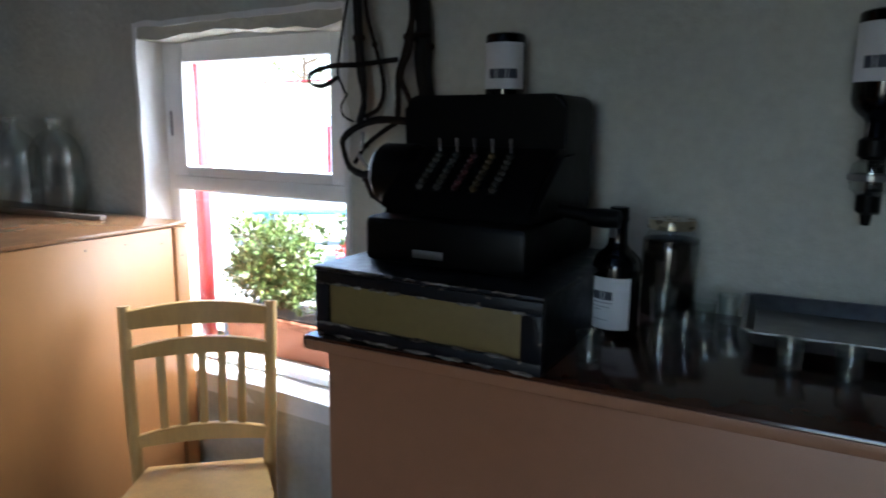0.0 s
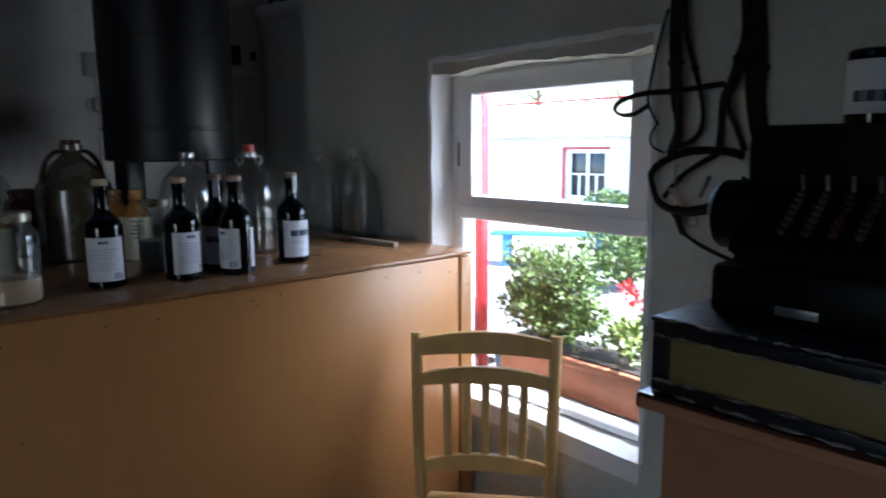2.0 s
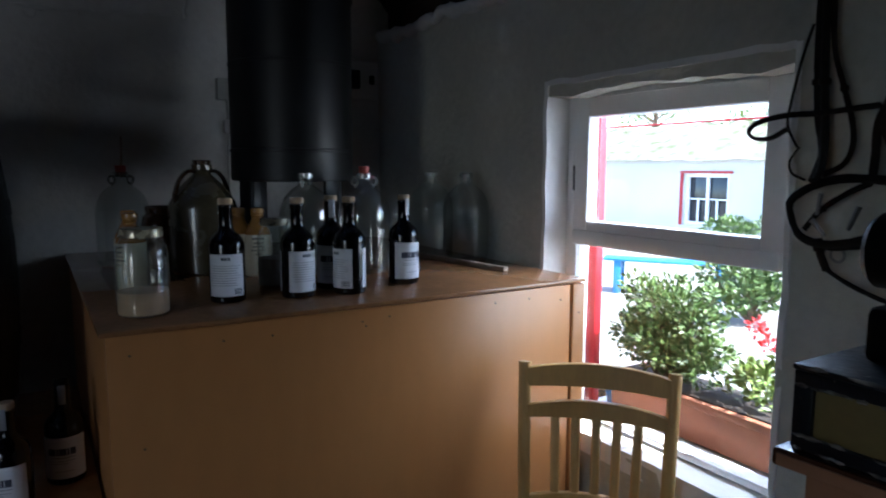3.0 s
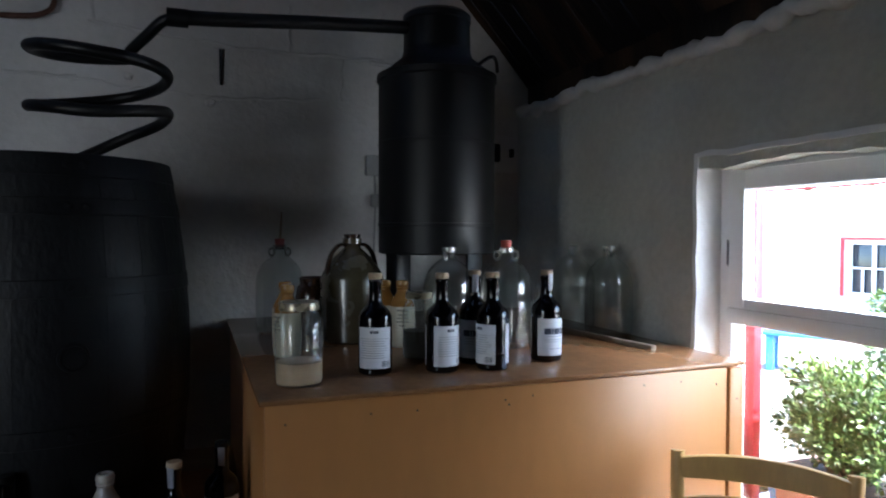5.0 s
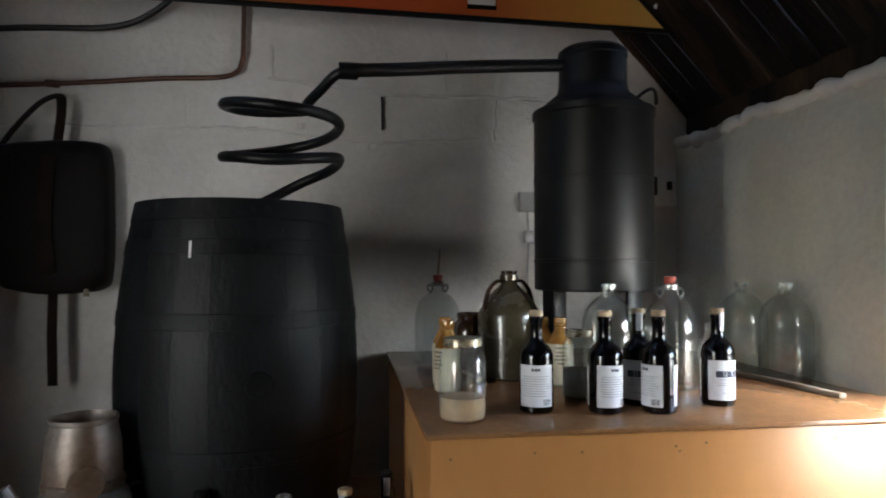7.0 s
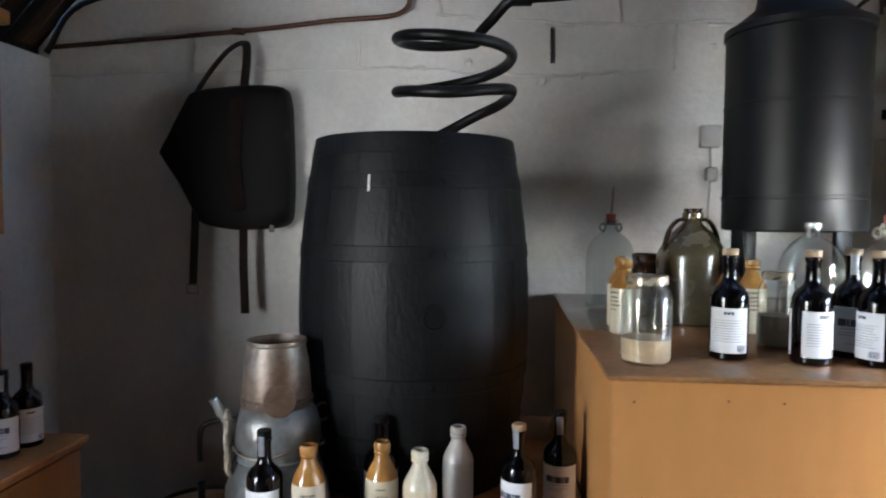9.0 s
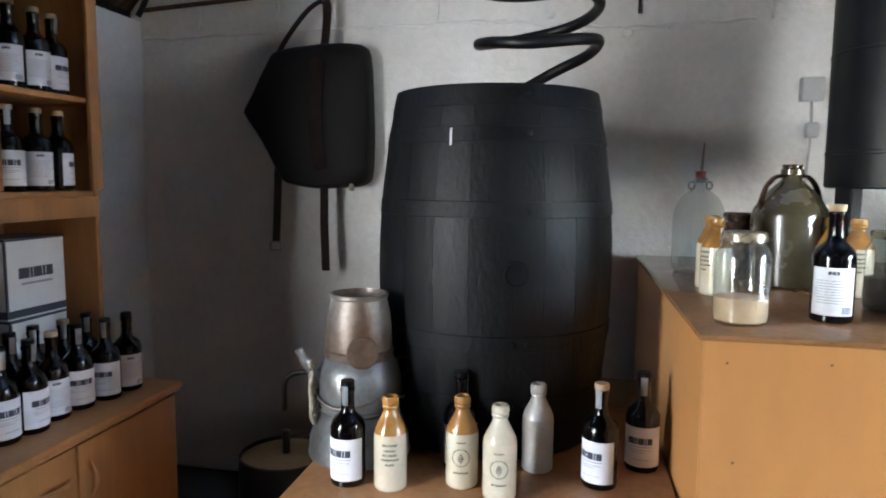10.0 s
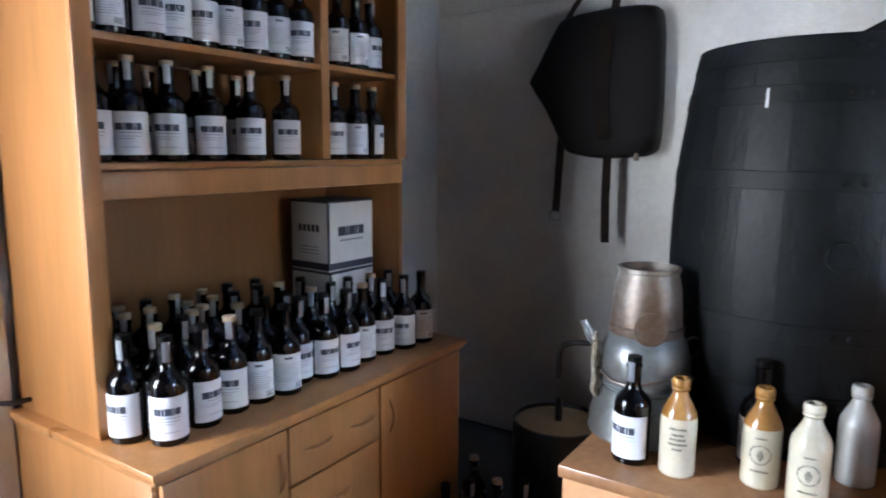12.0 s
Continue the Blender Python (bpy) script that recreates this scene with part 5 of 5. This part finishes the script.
bmesh.ops.bevel(bm, geom=list(front_face.edges), offset=0.007, segments=2, affect="EDGES")
bmesh.ops.recalc_face_normals(bm, faces=bm.faces[:])
part("cabinet", bm, TILLBLACK, t, "upright back cabinet with rounded corners")
part("reel_housing", lathe([(0.0, 0.0), (0.052, 0.0), (0.060, 0.01), (0.060, 0.08), (0.052, 0.09), (0.0, 0.09)], 30), TILLBLACK, t, "round side housing", Matrix.Translation((-0.70, 0.985, TZ + 0.146)) @ pose(0, 0, 0, 0, 90, 0))
part("crank", sweep([(-0.335, 0.98, TZ + 0.10), (-0.25, 0.98, TZ + 0.09)], 0.012, 10), TILLBLACK, t)
part("crank_knob", lathe([(0.0, -0.03), (0.015, -0.026), (0.017, 0.0), (0.015, 0.026), (0.0, 0.03)], 16), TILLBLACK, t, "", Matrix.Translation((-0.245, 0.98, TZ + 0.09)) @ pose(0, 0, 0, 0, 90, 0))
for k, mat in enumerate((KEYWHITE, KEYWHITE, KEYRED, KEYAMBER, KEYWHITE)):
    x = -0.555 + 0.036 * k
    col = part("key_column", slab(-0.010, 0.010, -0.052, 0.052, 0, 0.003, 0.001), TILLBLACK, t, "", Matrix.Translation((x, 0.928, TZ + 0.158)) @ pose(0, 0, 0, 37.3, 0, 0))
    for j in range(7):
        part("key", lathe([(0.0065, 0.0), (0.0065, 0.006), (0.005, 0.008), (0.0, 0.008)], 10), mat, col, "", pose(0, -0.045 + 0.0145 * j, 0.003))
    lev = part("lever", sweep([(0, 0.045, 0.004), (0, 0.06, 0.03)], 0.003, 6), STEEL, col, "bright metal lever")


def optic(x, y, z, turn, label):
    t = thing("bottle_optic", label, "bottle", pose(x, y, z, 0, 0, turn))
    flip = pose(0, 0, 0, 180, 0, 0)
    part("bottle", lathe([(0.0, 0.0), (0.037, 0.0), (0.0415, 0.003), (0.043, 0.008), (0.043, 0.134), (0.0422, 0.145), (0.0385, 0.156), (0.031, 0.1655), (0.0225, 0.173), (0.0178, 0.181), (0.0160, 0.238)], 28), BOTTLE, t, "", flip)
    lab = part("label", lathe([(0.0434, -0.115), (0.0434, -0.02)], 18, None, -76, 76), PAPER, t)
    bm = bmesh.new()
    for a0, a1 in ((-34, -16.5), (-14.5, -8), (-6, 14.5), (16.5, 23), (25, 50)):
        lathe([(0.0437, -0.094), (0.0437, -0.074)], 3, bm, a0, a1)
    tagged(part("wordmark", bm, INK, lab), kind="stuff")
    part("collar", lathe([(0.018, -0.205), (0.025, -0.21), (0.025, -0.236), (0.017, -0.242)], 20), TILLBLACK, t)
    part("measure", lathe([(0.017, -0.240), (0.029, -0.250), (0.033, -0.272), (0.029, -0.294), (0.015, -0.306)], 24), GLASS, t, "clear measuring chamber")
    part("measure_ring", lathe([(0.0325, -0.266), (0.0355, -0.268), (0.0355, -0.276), (0.0325, -0.278)], 24), STEEL, t)
    part("valve", lathe([(0.018, -0.302), (0.018, -0.330), (0.009, -0.336), (0.007, -0.354), (0.0, -0.355)], 16), TILLBLACK, t)
    part("bracket", slab(-0.060, -0.046, -0.013, 0.013, -0.34, -0.19, 0.003), TILLBLACK, t, "wall bracket")
    part("clip", slab(-0.046, -0.018, -0.010, 0.010, -0.256, -0.244, 0.003), TILLBLACK, t)
    return t


optic(-0.552, 1.230, 1.593, -80, "black spirit bottle upside down in a wall optic above the till")
optic(0.136, 1.228, 1.592, -100, "black spirit bottle upside down in a wall optic with a measure")


def build_harness():
    t = thing("leather_harness", "tangle of black leather straps and bits hung beside the window", "harness")
    yv = YW - 0.053
    for x, top in ((-0.955, 1.80), (-0.79, 1.77)):
        part("hook", sweep(smooth_path([(x, YW - 0.004, top), (x, YW - 0.05, top - 0.012), (x, YW - 0.075, top + 0.025)], 5), 0.006, 8), BLACKPAINT, t)
    worn = random.Random(3)

    def lace(name, r, dy, run):
        pts = [(x, yv + dy + worn.uniform(-0.006, 0.006), z) for x, z in run]
        if name == "bit":
            return part("bit", sweep(pts, [r, r * 0.75], 8), STEEL, t, "tarnished metal bit")
        path = smooth_path(pts, 7)
        broad = [r * (1 + 0.12 * noise.noise((k * 0.6, r * 900, dy * 80))) for k in range(len(path))]
        ob = part({"thin": "cord", "collar": "collar_loop"}.get(name, "strap"), sweep(path, broad, 8, flat=0.8 if name == "thin" else 0.42, up=(0, 1, 0)), LEATHER if worn.random() < 0.6 else BROWNLEATHER, t)
        if name == "strap" and r > 0.006:
            mid = path[len(path) // 3]
            part("keeper", lathe([(r * 1.15, -0.006), (r * 1.3, -0.004), (r * 1.3, 0.004), (r * 1.15, 0.006)], 14), BROWNLEATHER, ob, "stitched leather keeper", Matrix.Translation(mid))
        return ob

    lace("thin", 0.0035, 0, [(-0.973, 1.727), (-0.995, 1.660), (-1.011, 1.577), (-1.019, 1.528), (-1.006, 1.497), (-0.991, 1.478)])
    lace("thin", 0.003, 0, [(-0.991, 1.478), (-1.006, 1.447), (-0.999, 1.422), (-0.974, 1.407)])
    lace("strap", 0.009, 0.01, [(-0.971, 1.798), (-0.967, 1.681), (-0.964, 1.586), (-0.954, 1.525), (-0.946, 1.464), (-0.966, 1.403)])
    lace("strap", 0.009, -0.008, [(-0.948, 1.790), (-0.944, 1.676), (-0.935, 1.582), (-0.934, 1.511), (-0.934, 1.440), (-0.943, 1.410)])
    lace("strap", 0.0062, 0.004, [(-0.942, 1.791), (-0.931, 1.675), (-0.908, 1.592), (-0.888, 1.521), (-0.884, 1.474), (-0.901, 1.440), (-0.937, 1.419)])
    lace("strap", 0.0062, -0.02, [(-0.824, 1.551), (-0.872, 1.549), (-0.944, 1.544), (-1.010, 1.543), (-1.073, 1.531), (-1.093, 1.513), (-1.083, 1.498), (-1.042, 1.497), (-1.006, 1.515)])
    lace("strap", 0.009, 0, [(-0.797, 1.760), (-0.795, 1.655), (-0.807, 1.603), (-0.820, 1.561), (-0.836, 1.518), (-0.839, 1.461), (-0.840, 1.416)])
    lace("strap", 0.0075, -0.012, [(-0.802, 1.760), (-0.794, 1.654), (-0.794, 1.579), (-0.817, 1.516), (-0.800, 1.460), (-0.779, 1.411)])
    lace("strap", 0.015, 0.005, [(-0.789, 1.759), (-0.777, 1.632), (-0.778, 1.547), (-0.768, 1.471), (-0.752, 1.405)])
    lace("strap", 0.012, 0.012, [(-0.776, 1.758), (-0.766, 1.610), (-0.766, 1.525), (-0.748, 1.438), (-0.738, 1.383)])
    lace("collar", 0.009, -0.02, [(-0.772, 1.400), (-0.805, 1.410), (-0.886, 1.412), (-0.948, 1.395), (-0.983, 1.366), (-0.987, 1.335), (-0.961, 1.293), (-0.915, 1.278), (-0.843, 1.292), (-0.788, 1.322), (-0.769, 1.356)])
    lace("collar", 0.0062, -0.005, [(-0.963, 1.286), (-0.910, 1.271), (-0.850, 1.279), (-0.782, 1.284)])
    lace("strap", 0.0062, -0.01, [(-0.959, 1.305), (-0.925, 1.350), (-0.872, 1.387), (-0.832, 1.405)])
    lace("strap", 0.009, 0, [(-0.937, 1.287), (-0.928, 1.257), (-0.916, 1.221)])
    lace("strap", 0.005, 0, [(-0.917, 1.227), (-0.871, 1.202), (-0.810, 1.180), (-0.765, 1.171)])
    lace("bit", 0.005, -0.03, [(-0.920, 1.383), (-0.926, 1.338)])
    lace("bit", 0.0055, -0.03, [(-0.846, 1.359), (-0.862, 1.312)])
    lace("bit", 0.006, -0.03, [(-0.934, 1.328), (-0.908, 1.295)])
    ringp = [(-0.891 + 0.014 * math.cos(a), yv - 0.005, 1.257 + 0.014 * math.sin(a)) for a in (2 * math.pi * k / 14 for k in range(15))]
    part("ring", sweep(ringp, 0.003, 6, up=(0, 1, 0)), STEEL, t)
    return t


build_harness()


def build_shot(m, r=0.021, h=0.055):
    t = thing("shot_glass", "small clear shot glass on the dark bar top", "glass", m, "shot glasses")
    part("glass", lathe([(0.0, 0.0), (r * 0.8, 0.0), (r * 0.82, 0.004), (r, h), (r * 0.92, h), (r * 0.74, 0.014), (0.0, 0.012)], 22), GLASS, t)
    return t


CT = CZ + 0.0005
shot = build_shot(pose(-0.218, 0.842, CT))
for x, y in ((-0.130, 0.918), (-0.098, 1.138), (-0.066, 1.215), (0.05, 0.968), (0.128, 0.965)):
    copy_thing(shot, pose(x, y, CT))
t = build_shot(pose(-0.158, 1.066, CT), 0.024, 0.088)
tagged(t, "taller clear glass tumbler on the dark bar top")
t = build_shot(pose(-0.107, 0.998, CT), 0.022, 0.062)
tagged(t, "clear straight shot glass beside the tumbler")
t = thing("metal_tray", "dull grey metal baking tray on the bar counter", "tray", pose(0.235, 1.165, CT + 0.022, 2, 0, 4))
bm = bmesh.new()
rings = []
for sx, sy, z in ((0.25, 0.105, 0.0), (0.262, 0.118, 0.026), (0.270, 0.126, 0.026), (0.270, 0.126, 0.023), (0.262, 0.119, 0.023), (0.252, 0.107, -0.003)):
    rings.append([bm.verts.new((a * sx, b * sy, z)) for a, b in ((-1, -0.9), (-0.95, -1), (0.95, -1), (1, -0.9), (1, 0.9), (0.95, 1), (-0.95, 1), (-1, 0.9))])
bm.faces.new(rings[0])
bm.faces.new(rings[-1][::-1])
for lo, hi in zip(rings, rings[1:]):
    for k in range(8):
        bm.faces.new((lo[k], lo[(k + 1) % 8], hi[(k + 1) % 8], hi[k]))
part("pan", bm, STEEL, t)
for s in (-1, 1):
    part("foot", slab(s * 0.2 - 0.01, s * 0.2 + 0.01, -0.09, 0.09, -0.022, -0.0035, 0.002), STEEL, t)

# ---- cream door folded back on the wall ----
t = thing("door_1", "cream painted door folded open against the wall", "door", kind="structure")
part("leaf", slab(-1.035, -0.18, YS + 0.012, YS + 0.05, 0.01, 1.99, 0.004), CREAM, t)
part("door_handle", sweep(smooth_path([(-0.99, YS + 0.05, 0.74), (-0.99, YS + 0.085, 0.745), (-1.02, YS + 0.095, 0.74), (-1.09, YS + 0.095, 0.735)], 5), 0.007, 8), BLACKPAINT, t)


# ---- outside the window ----
GROUND = material("pale_gravel_yard", (0.36, 0.34, 0.31), 0.9, vary=0.3, scale=0.8, fine=25, bump=0.4, depth=0.01)
LIMEWASH = material("limewashed_render", (0.72, 0.72, 0.70), 0.9, vary=0.12, scale=1.2, fine=20, bump=0.3)
REDPAINT = material("red_gloss_paint", (0.50, 0.02, 0.03), 0.4, vary=0.2, scale=6, fine=60)
BLUEPAINT = material("blue_gloss_paint", (0.04, 0.22, 0.5), 0.4, vary=0.2, scale=6, fine=60)
THATCH = material("weathered_thatch", (0.40, 0.38, 0.32), 0.95, vary=0.5, scale=4, fine=40, bump=0.6, depth=0.02, second=(0.13, 0.14, 0.06))
DARKGLASS = material("dark_window_glass", (0.03, 0.035, 0.04), 0.08, vary=0.2, bump=0)
TERRACOTTA = material("terracotta", (0.42, 0.15, 0.075), 0.75, vary=0.3, scale=9, fine=80, bump=0.2)
SOIL = material("dark_soil", (0.05, 0.035, 0.025), 0.95, vary=0.5, scale=30, fine=120, bump=0.6)
LEAF = material("shrub_leaf", (0.12, 0.18, 0.035), 0.5, vary=0.35, scale=25, fine=120, bump=0.05, second=(0.06, 0.11, 0.02), spread=0.15)
LEAF2 = material("bright_leaf", (0.19, 0.26, 0.045), 0.5, vary=0.3, scale=25, fine=120, bump=0.05)
TWIG = material("brown_twig", (0.13, 0.085, 0.05), 0.85, vary=0.3, scale=30)
PETAL = material("red_geranium_petal", (0.65, 0.03, 0.03), 0.5, vary=0.2, scale=40, bump=0)

bm = bmesh.new()
bmesh.ops.create_grid(bm, x_segments=40, y_segments=40, size=400)
for v in bm.verts:
    v.co += Vector((0, 402 + YW + 0.0, -0.15))
tagged(part("ground", bm, GROUND), "pale sunlit yard of gravel and paving", "ground", kind="structure")


def leaves(bm, centre, size, count, length, rnd, squash=0.8):
    for _ in range(count):
        d = Vector((rnd.gauss(0, 1), rnd.gauss(0, 1), rnd.gauss(0, 1))).normalized()
        p = Vector(centre) + Vector((d.x * size, d.y * size, d.z * size * squash)) * rnd.uniform(0.35, 1.0) ** 0.6
        out = (d + Vector((rnd.uniform(-0.7, 0.7), rnd.uniform(-0.7, 0.7), rnd.uniform(-0.2, 0.8)))).normalized()
        side = out.cross(Vector((rnd.uniform(-1, 1), rnd.uniform(-1, 1), rnd.uniform(-1, 1)))).normalized()
        ln = length * rnd.uniform(0.6, 1.2)
        up = side.cross(out) * ln * 0.12
        vs = [bm.verts.new(p + q) for q in (Vector((0, 0, 0)), out * ln * 0.45 + side * ln * 0.3 + up, out * ln, out * ln * 0.45 - side * ln * 0.3 + up)]
        bm.faces.new(vs)


def build_planter():
    t = thing("window_planter", "terracotta trough with a leafy shrub and red geranium", "planter", pose(-1.40, YW + 0.285, WZ0 + 0.012))
    bm = slab(-0.34, 0.36, -0.085, 0.085, 0.0, 0.13, 0.01)
    for v in bm.verts:
        s = 1 + 0.12 * v.co.z / 0.13
        v.co.y *= s
    part("trough", bm, TERRACOTTA, t)
    part("rim", slab(-0.352, 0.372, -0.104, 0.104, 0.115, 0.14, 0.006), TERRACOTTA, t)
    part("soil", slab(-0.33, 0.35, -0.085, 0.085, 0.12, 0.146, 0.004), SOIL, t)
    rnd = random.Random(11)
    bm, tw = bmesh.new(), bmesh.new()
    for k in range(34):
        a = rnd.uniform(0, 6.28)
        top = Vector((-0.19 + 0.19 * math.cos(a) * rnd.random() ** 0.5, 0.07 * math.sin(a), rnd.uniform(0.20, 0.44)))
        root = Vector((-0.18 + rnd.uniform(-0.04, 0.04), rnd.uniform(-0.03, 0.03), 0.14))
        sweep(smooth_path([root, (root + top) / 2 + Vector((rnd.uniform(-0.02, 0.02), 0, 0.02)), top], 3), [0.004, 0.004, 0.0035, 0.003, 0.0025, 0.002, 0.0015], 5, tw)
        leaves(bm, top, 0.062, 95, 0.025, rnd)
        leaves(bm, (root + top) / 2 + Vector((0, 0, 0.03)), 0.06, 55, 0.025, rnd)
    part("shrub_twigs", tw, TWIG, t)
    part("shrub_leaves", bm, LEAF, t, smooth=False)
    bm = bmesh.new()
    for k in range(13):
        c = Vector((rnd.uniform(0.02, 0.33), rnd.uniform(-0.07, 0.06), rnd.uniform(0.15, 0.33 - 0.1 * k / 13)))
        leaves(bm, c, 0.045, 36, 0.032, rnd)
    part("trailing_leaves", bm, LEAF2, t, smooth=False)
    bm = bmesh.new()
    for c in ((0.16, -0.03, 0.36), (0.195, -0.05, 0.345), (0.12, 0.0, 0.38)):
        leaves(bm, c, 0.02, 40, 0.018, rnd)
    part("geranium_flowers", bm, PETAL, t, smooth=False)
    return t


build_planter()
t = thing("window_surround", "red painted wooden surround outside the window", "trim", kind="structure")
part("surround_side", slab(W0 - 0.03, W0 + 0.052, YW + 0.183, YW + 0.215, WZ0 + 0.01, WZ1 - 0.02, 0.004), REDPAINT, t)
t = thing("blue_pot", "small blue glazed pot beside the planter", "pot", pose(W0 + 0.098, YW + 0.25, WZ0 + 0.01))
part("pot", lathe([(0.0, 0.0), (0.028, 0.0), (0.036, 0.07), (0.036, 0.078), (0.031, 0.078), (0.028, 0.03), (0.0, 0.03)], 20), BLUEPAINT, t)


def build_cottage():
    t = thing("cottage", "low whitewashed cottage with red trim across the yard", "house", pose(-10.5, 11.2, -0.15))
    part("wall", rough_wall((14, 0, 0), (-1, 0, 0), (0, 0, 1), 26, 1.78, 0.4, cell=0.4, amount=0.02, holes=[(11.7, 12.75, 0.45, 1.5), (17.2, 18.2, 0.45, 1.5), (6.0, 7.0, 0.45, 1.5)]), LIMEWASH, t)
    bm = bmesh.new()
    bmesh.ops.create_grid(bm, x_segments=120, y_segments=14, size=1)
    for v in bm.verts:
        q = (v.co.y + 1) / 2
        v.co = Vector((1 + v.co.x * 13.2, -0.18 + q * 2.0, 1.76 + q * 0.85 + 0.05 * noise.noise((v.co.x * 30, q * 5, 0)) + 0.06 * noise.noise((v.co.x * 90, q * 14, 2))))
    part("roof", bm, THATCH, t, "rough straw-coloured thatch")
    part("ridge_line", sweep([(-12, 1.83, 2.66), (14, 1.83, 2.66)], 0.025, 6), REDPAINT, t, "red ridge line")
    for x in (14 - 12.225, 14 - 17.7, 14 - 6.5):
        w = part("window", slab(x - 0.47, x + 0.47, 0.12, 0.14, 0.5, 1.45, 0.002), DARKGLASS, t)
        for c in ((x - 0.52, x - 0.44, 0.45, 1.5), (x + 0.44, x + 0.52, 0.45, 1.5), (x - 0.44, x + 0.44, 1.42, 1.5), (x - 0.44, x + 0.44, 0.45, 0.53), (x - 0.03, x + 0.03, 0.53, 1.42)):
            part("frame", slab(c[0], c[1], 0.06, 0.11, c[2], c[3], 0.004), UPVC, w)
        part("glazing_bar", slab(x - 0.44, x + 0.44, 0.07, 0.1, 0.97, 1.0, 0.003), UPVC, w)
        part("surround", slab(x - 0.6, x - 0.53, -0.03, 0.0, 0.45, 1.5, 0.004), REDPAINT, w)
        part("surround", slab(x - 0.6, x + 0.6, -0.03, 0.0, 1.502, 1.545, 0.004), REDPAINT, w)
        for dx in (-0.22, 0.22):
            part("glazing_bar", slab(x + dx - 0.02, x + dx + 0.02, 0.07, 0.1, 0.53, 0.965, 0.003), UPVC, w)
    return t


build_cottage()


def build_bench():
    t = thing("garden_bench", "blue painted wooden bench in the yard", "bench", pose(-5.75, 6.6, -0.15, 0, 0, 33))
    for k in range(3):
        part("board", slab(-0.8, 0.8, -0.18 + 0.12 * k, -0.065 + 0.12 * k, 0.42, 0.45, 0.006), BLUEPAINT, t)
    for s in (-1, 1):
        for e in (-1, 1):
            part("leg", slab(s * 0.6 - 0.045, s * 0.6 + 0.045, e * 0.13 - 0.03, e * 0.13 + 0.03, 0, 0.419, 0.006), BLUEPAINT, t)
        part("cross_bar", slab(s * 0.6 - 0.03, s * 0.6 + 0.03, -0.099, 0.099, 0.30, 0.37, 0.004), BLUEPAINT, t)
    return t


build_bench()


def build_bush(x, y, size, seed, label):
    rnd = random.Random(seed)
    t = thing("bush", label, "bush", pose(x, y, -0.15))
    tw, bm = bmesh.new(), bmesh.new()
    for k in range(16):
        a = rnd.uniform(0, 6.28)
        top = Vector((size * math.cos(a) * rnd.random(), size * 0.7 * math.sin(a) * rnd.random(), size * rnd.uniform(0.4, 1.1)))
        sweep([(0, 0, 0), top * 0.5 + Vector((0, 0, 0.05)), top], [0.02, 0.014, 0.006], 5, tw)
        leaves(bm, top, size * 0.32, 90, 0.09, rnd)
    part("stems", tw, TWIG, t)
    part("leaves", bm, LEAF, t, smooth=False)


build_bush(-4.25, 6.1, 0.5, 3, "green bush with small leaves in the yard")
build_bush(-6.9, 9.8, 0.6, 5, "rounded green bush against the cottage")


def build_tree(x, y, seed):
    rnd = random.Random(seed)
    t = thing("tree", "thinly leaved tree behind the cottage", "tree", pose(x, y, -0.15))
    tw, bm = bmesh.new(), bmesh.new()
    sweep([(0, 0, 0), (0.1, 0, 1.5), (0.0, 0.1, 3.0), (0.15, 0, 4.4)], [0.16, 0.13, 0.09, 0.03], 8, tw)
    for k in range(34):
        z = rnd.uniform(1.5, 4.3)
        a = rnd.uniform(0, 6.28)
        ln = rnd.uniform(0.7, 1.7)
        end = Vector((ln * math.cos(a), ln * math.sin(a), z + rnd.uniform(0.2, 0.9)))
        mid = Vector((0.45 * ln * math.cos(a + 0.2), 0.45 * ln * math.sin(a + 0.2), z + 0.3))
        sweep([(0.05, 0.03, z), mid, end], [0.035, 0.022, 0.006], 5, tw)
        leaves(bm, end, 0.4, 70, 0.11, rnd)
        leaves(bm, mid, 0.3, 24, 0.1, rnd)
    part("trunk", tw, TWIG, t)
    part("crown", bm, LEAF2, t, smooth=False)


for k, (x, y) in enumerate(((-16.5, 18.5), (-12.4, 19.5), (-8.6, 18.8), (-5.0, 20.0))):
    build_tree(x, y, 20 + k)
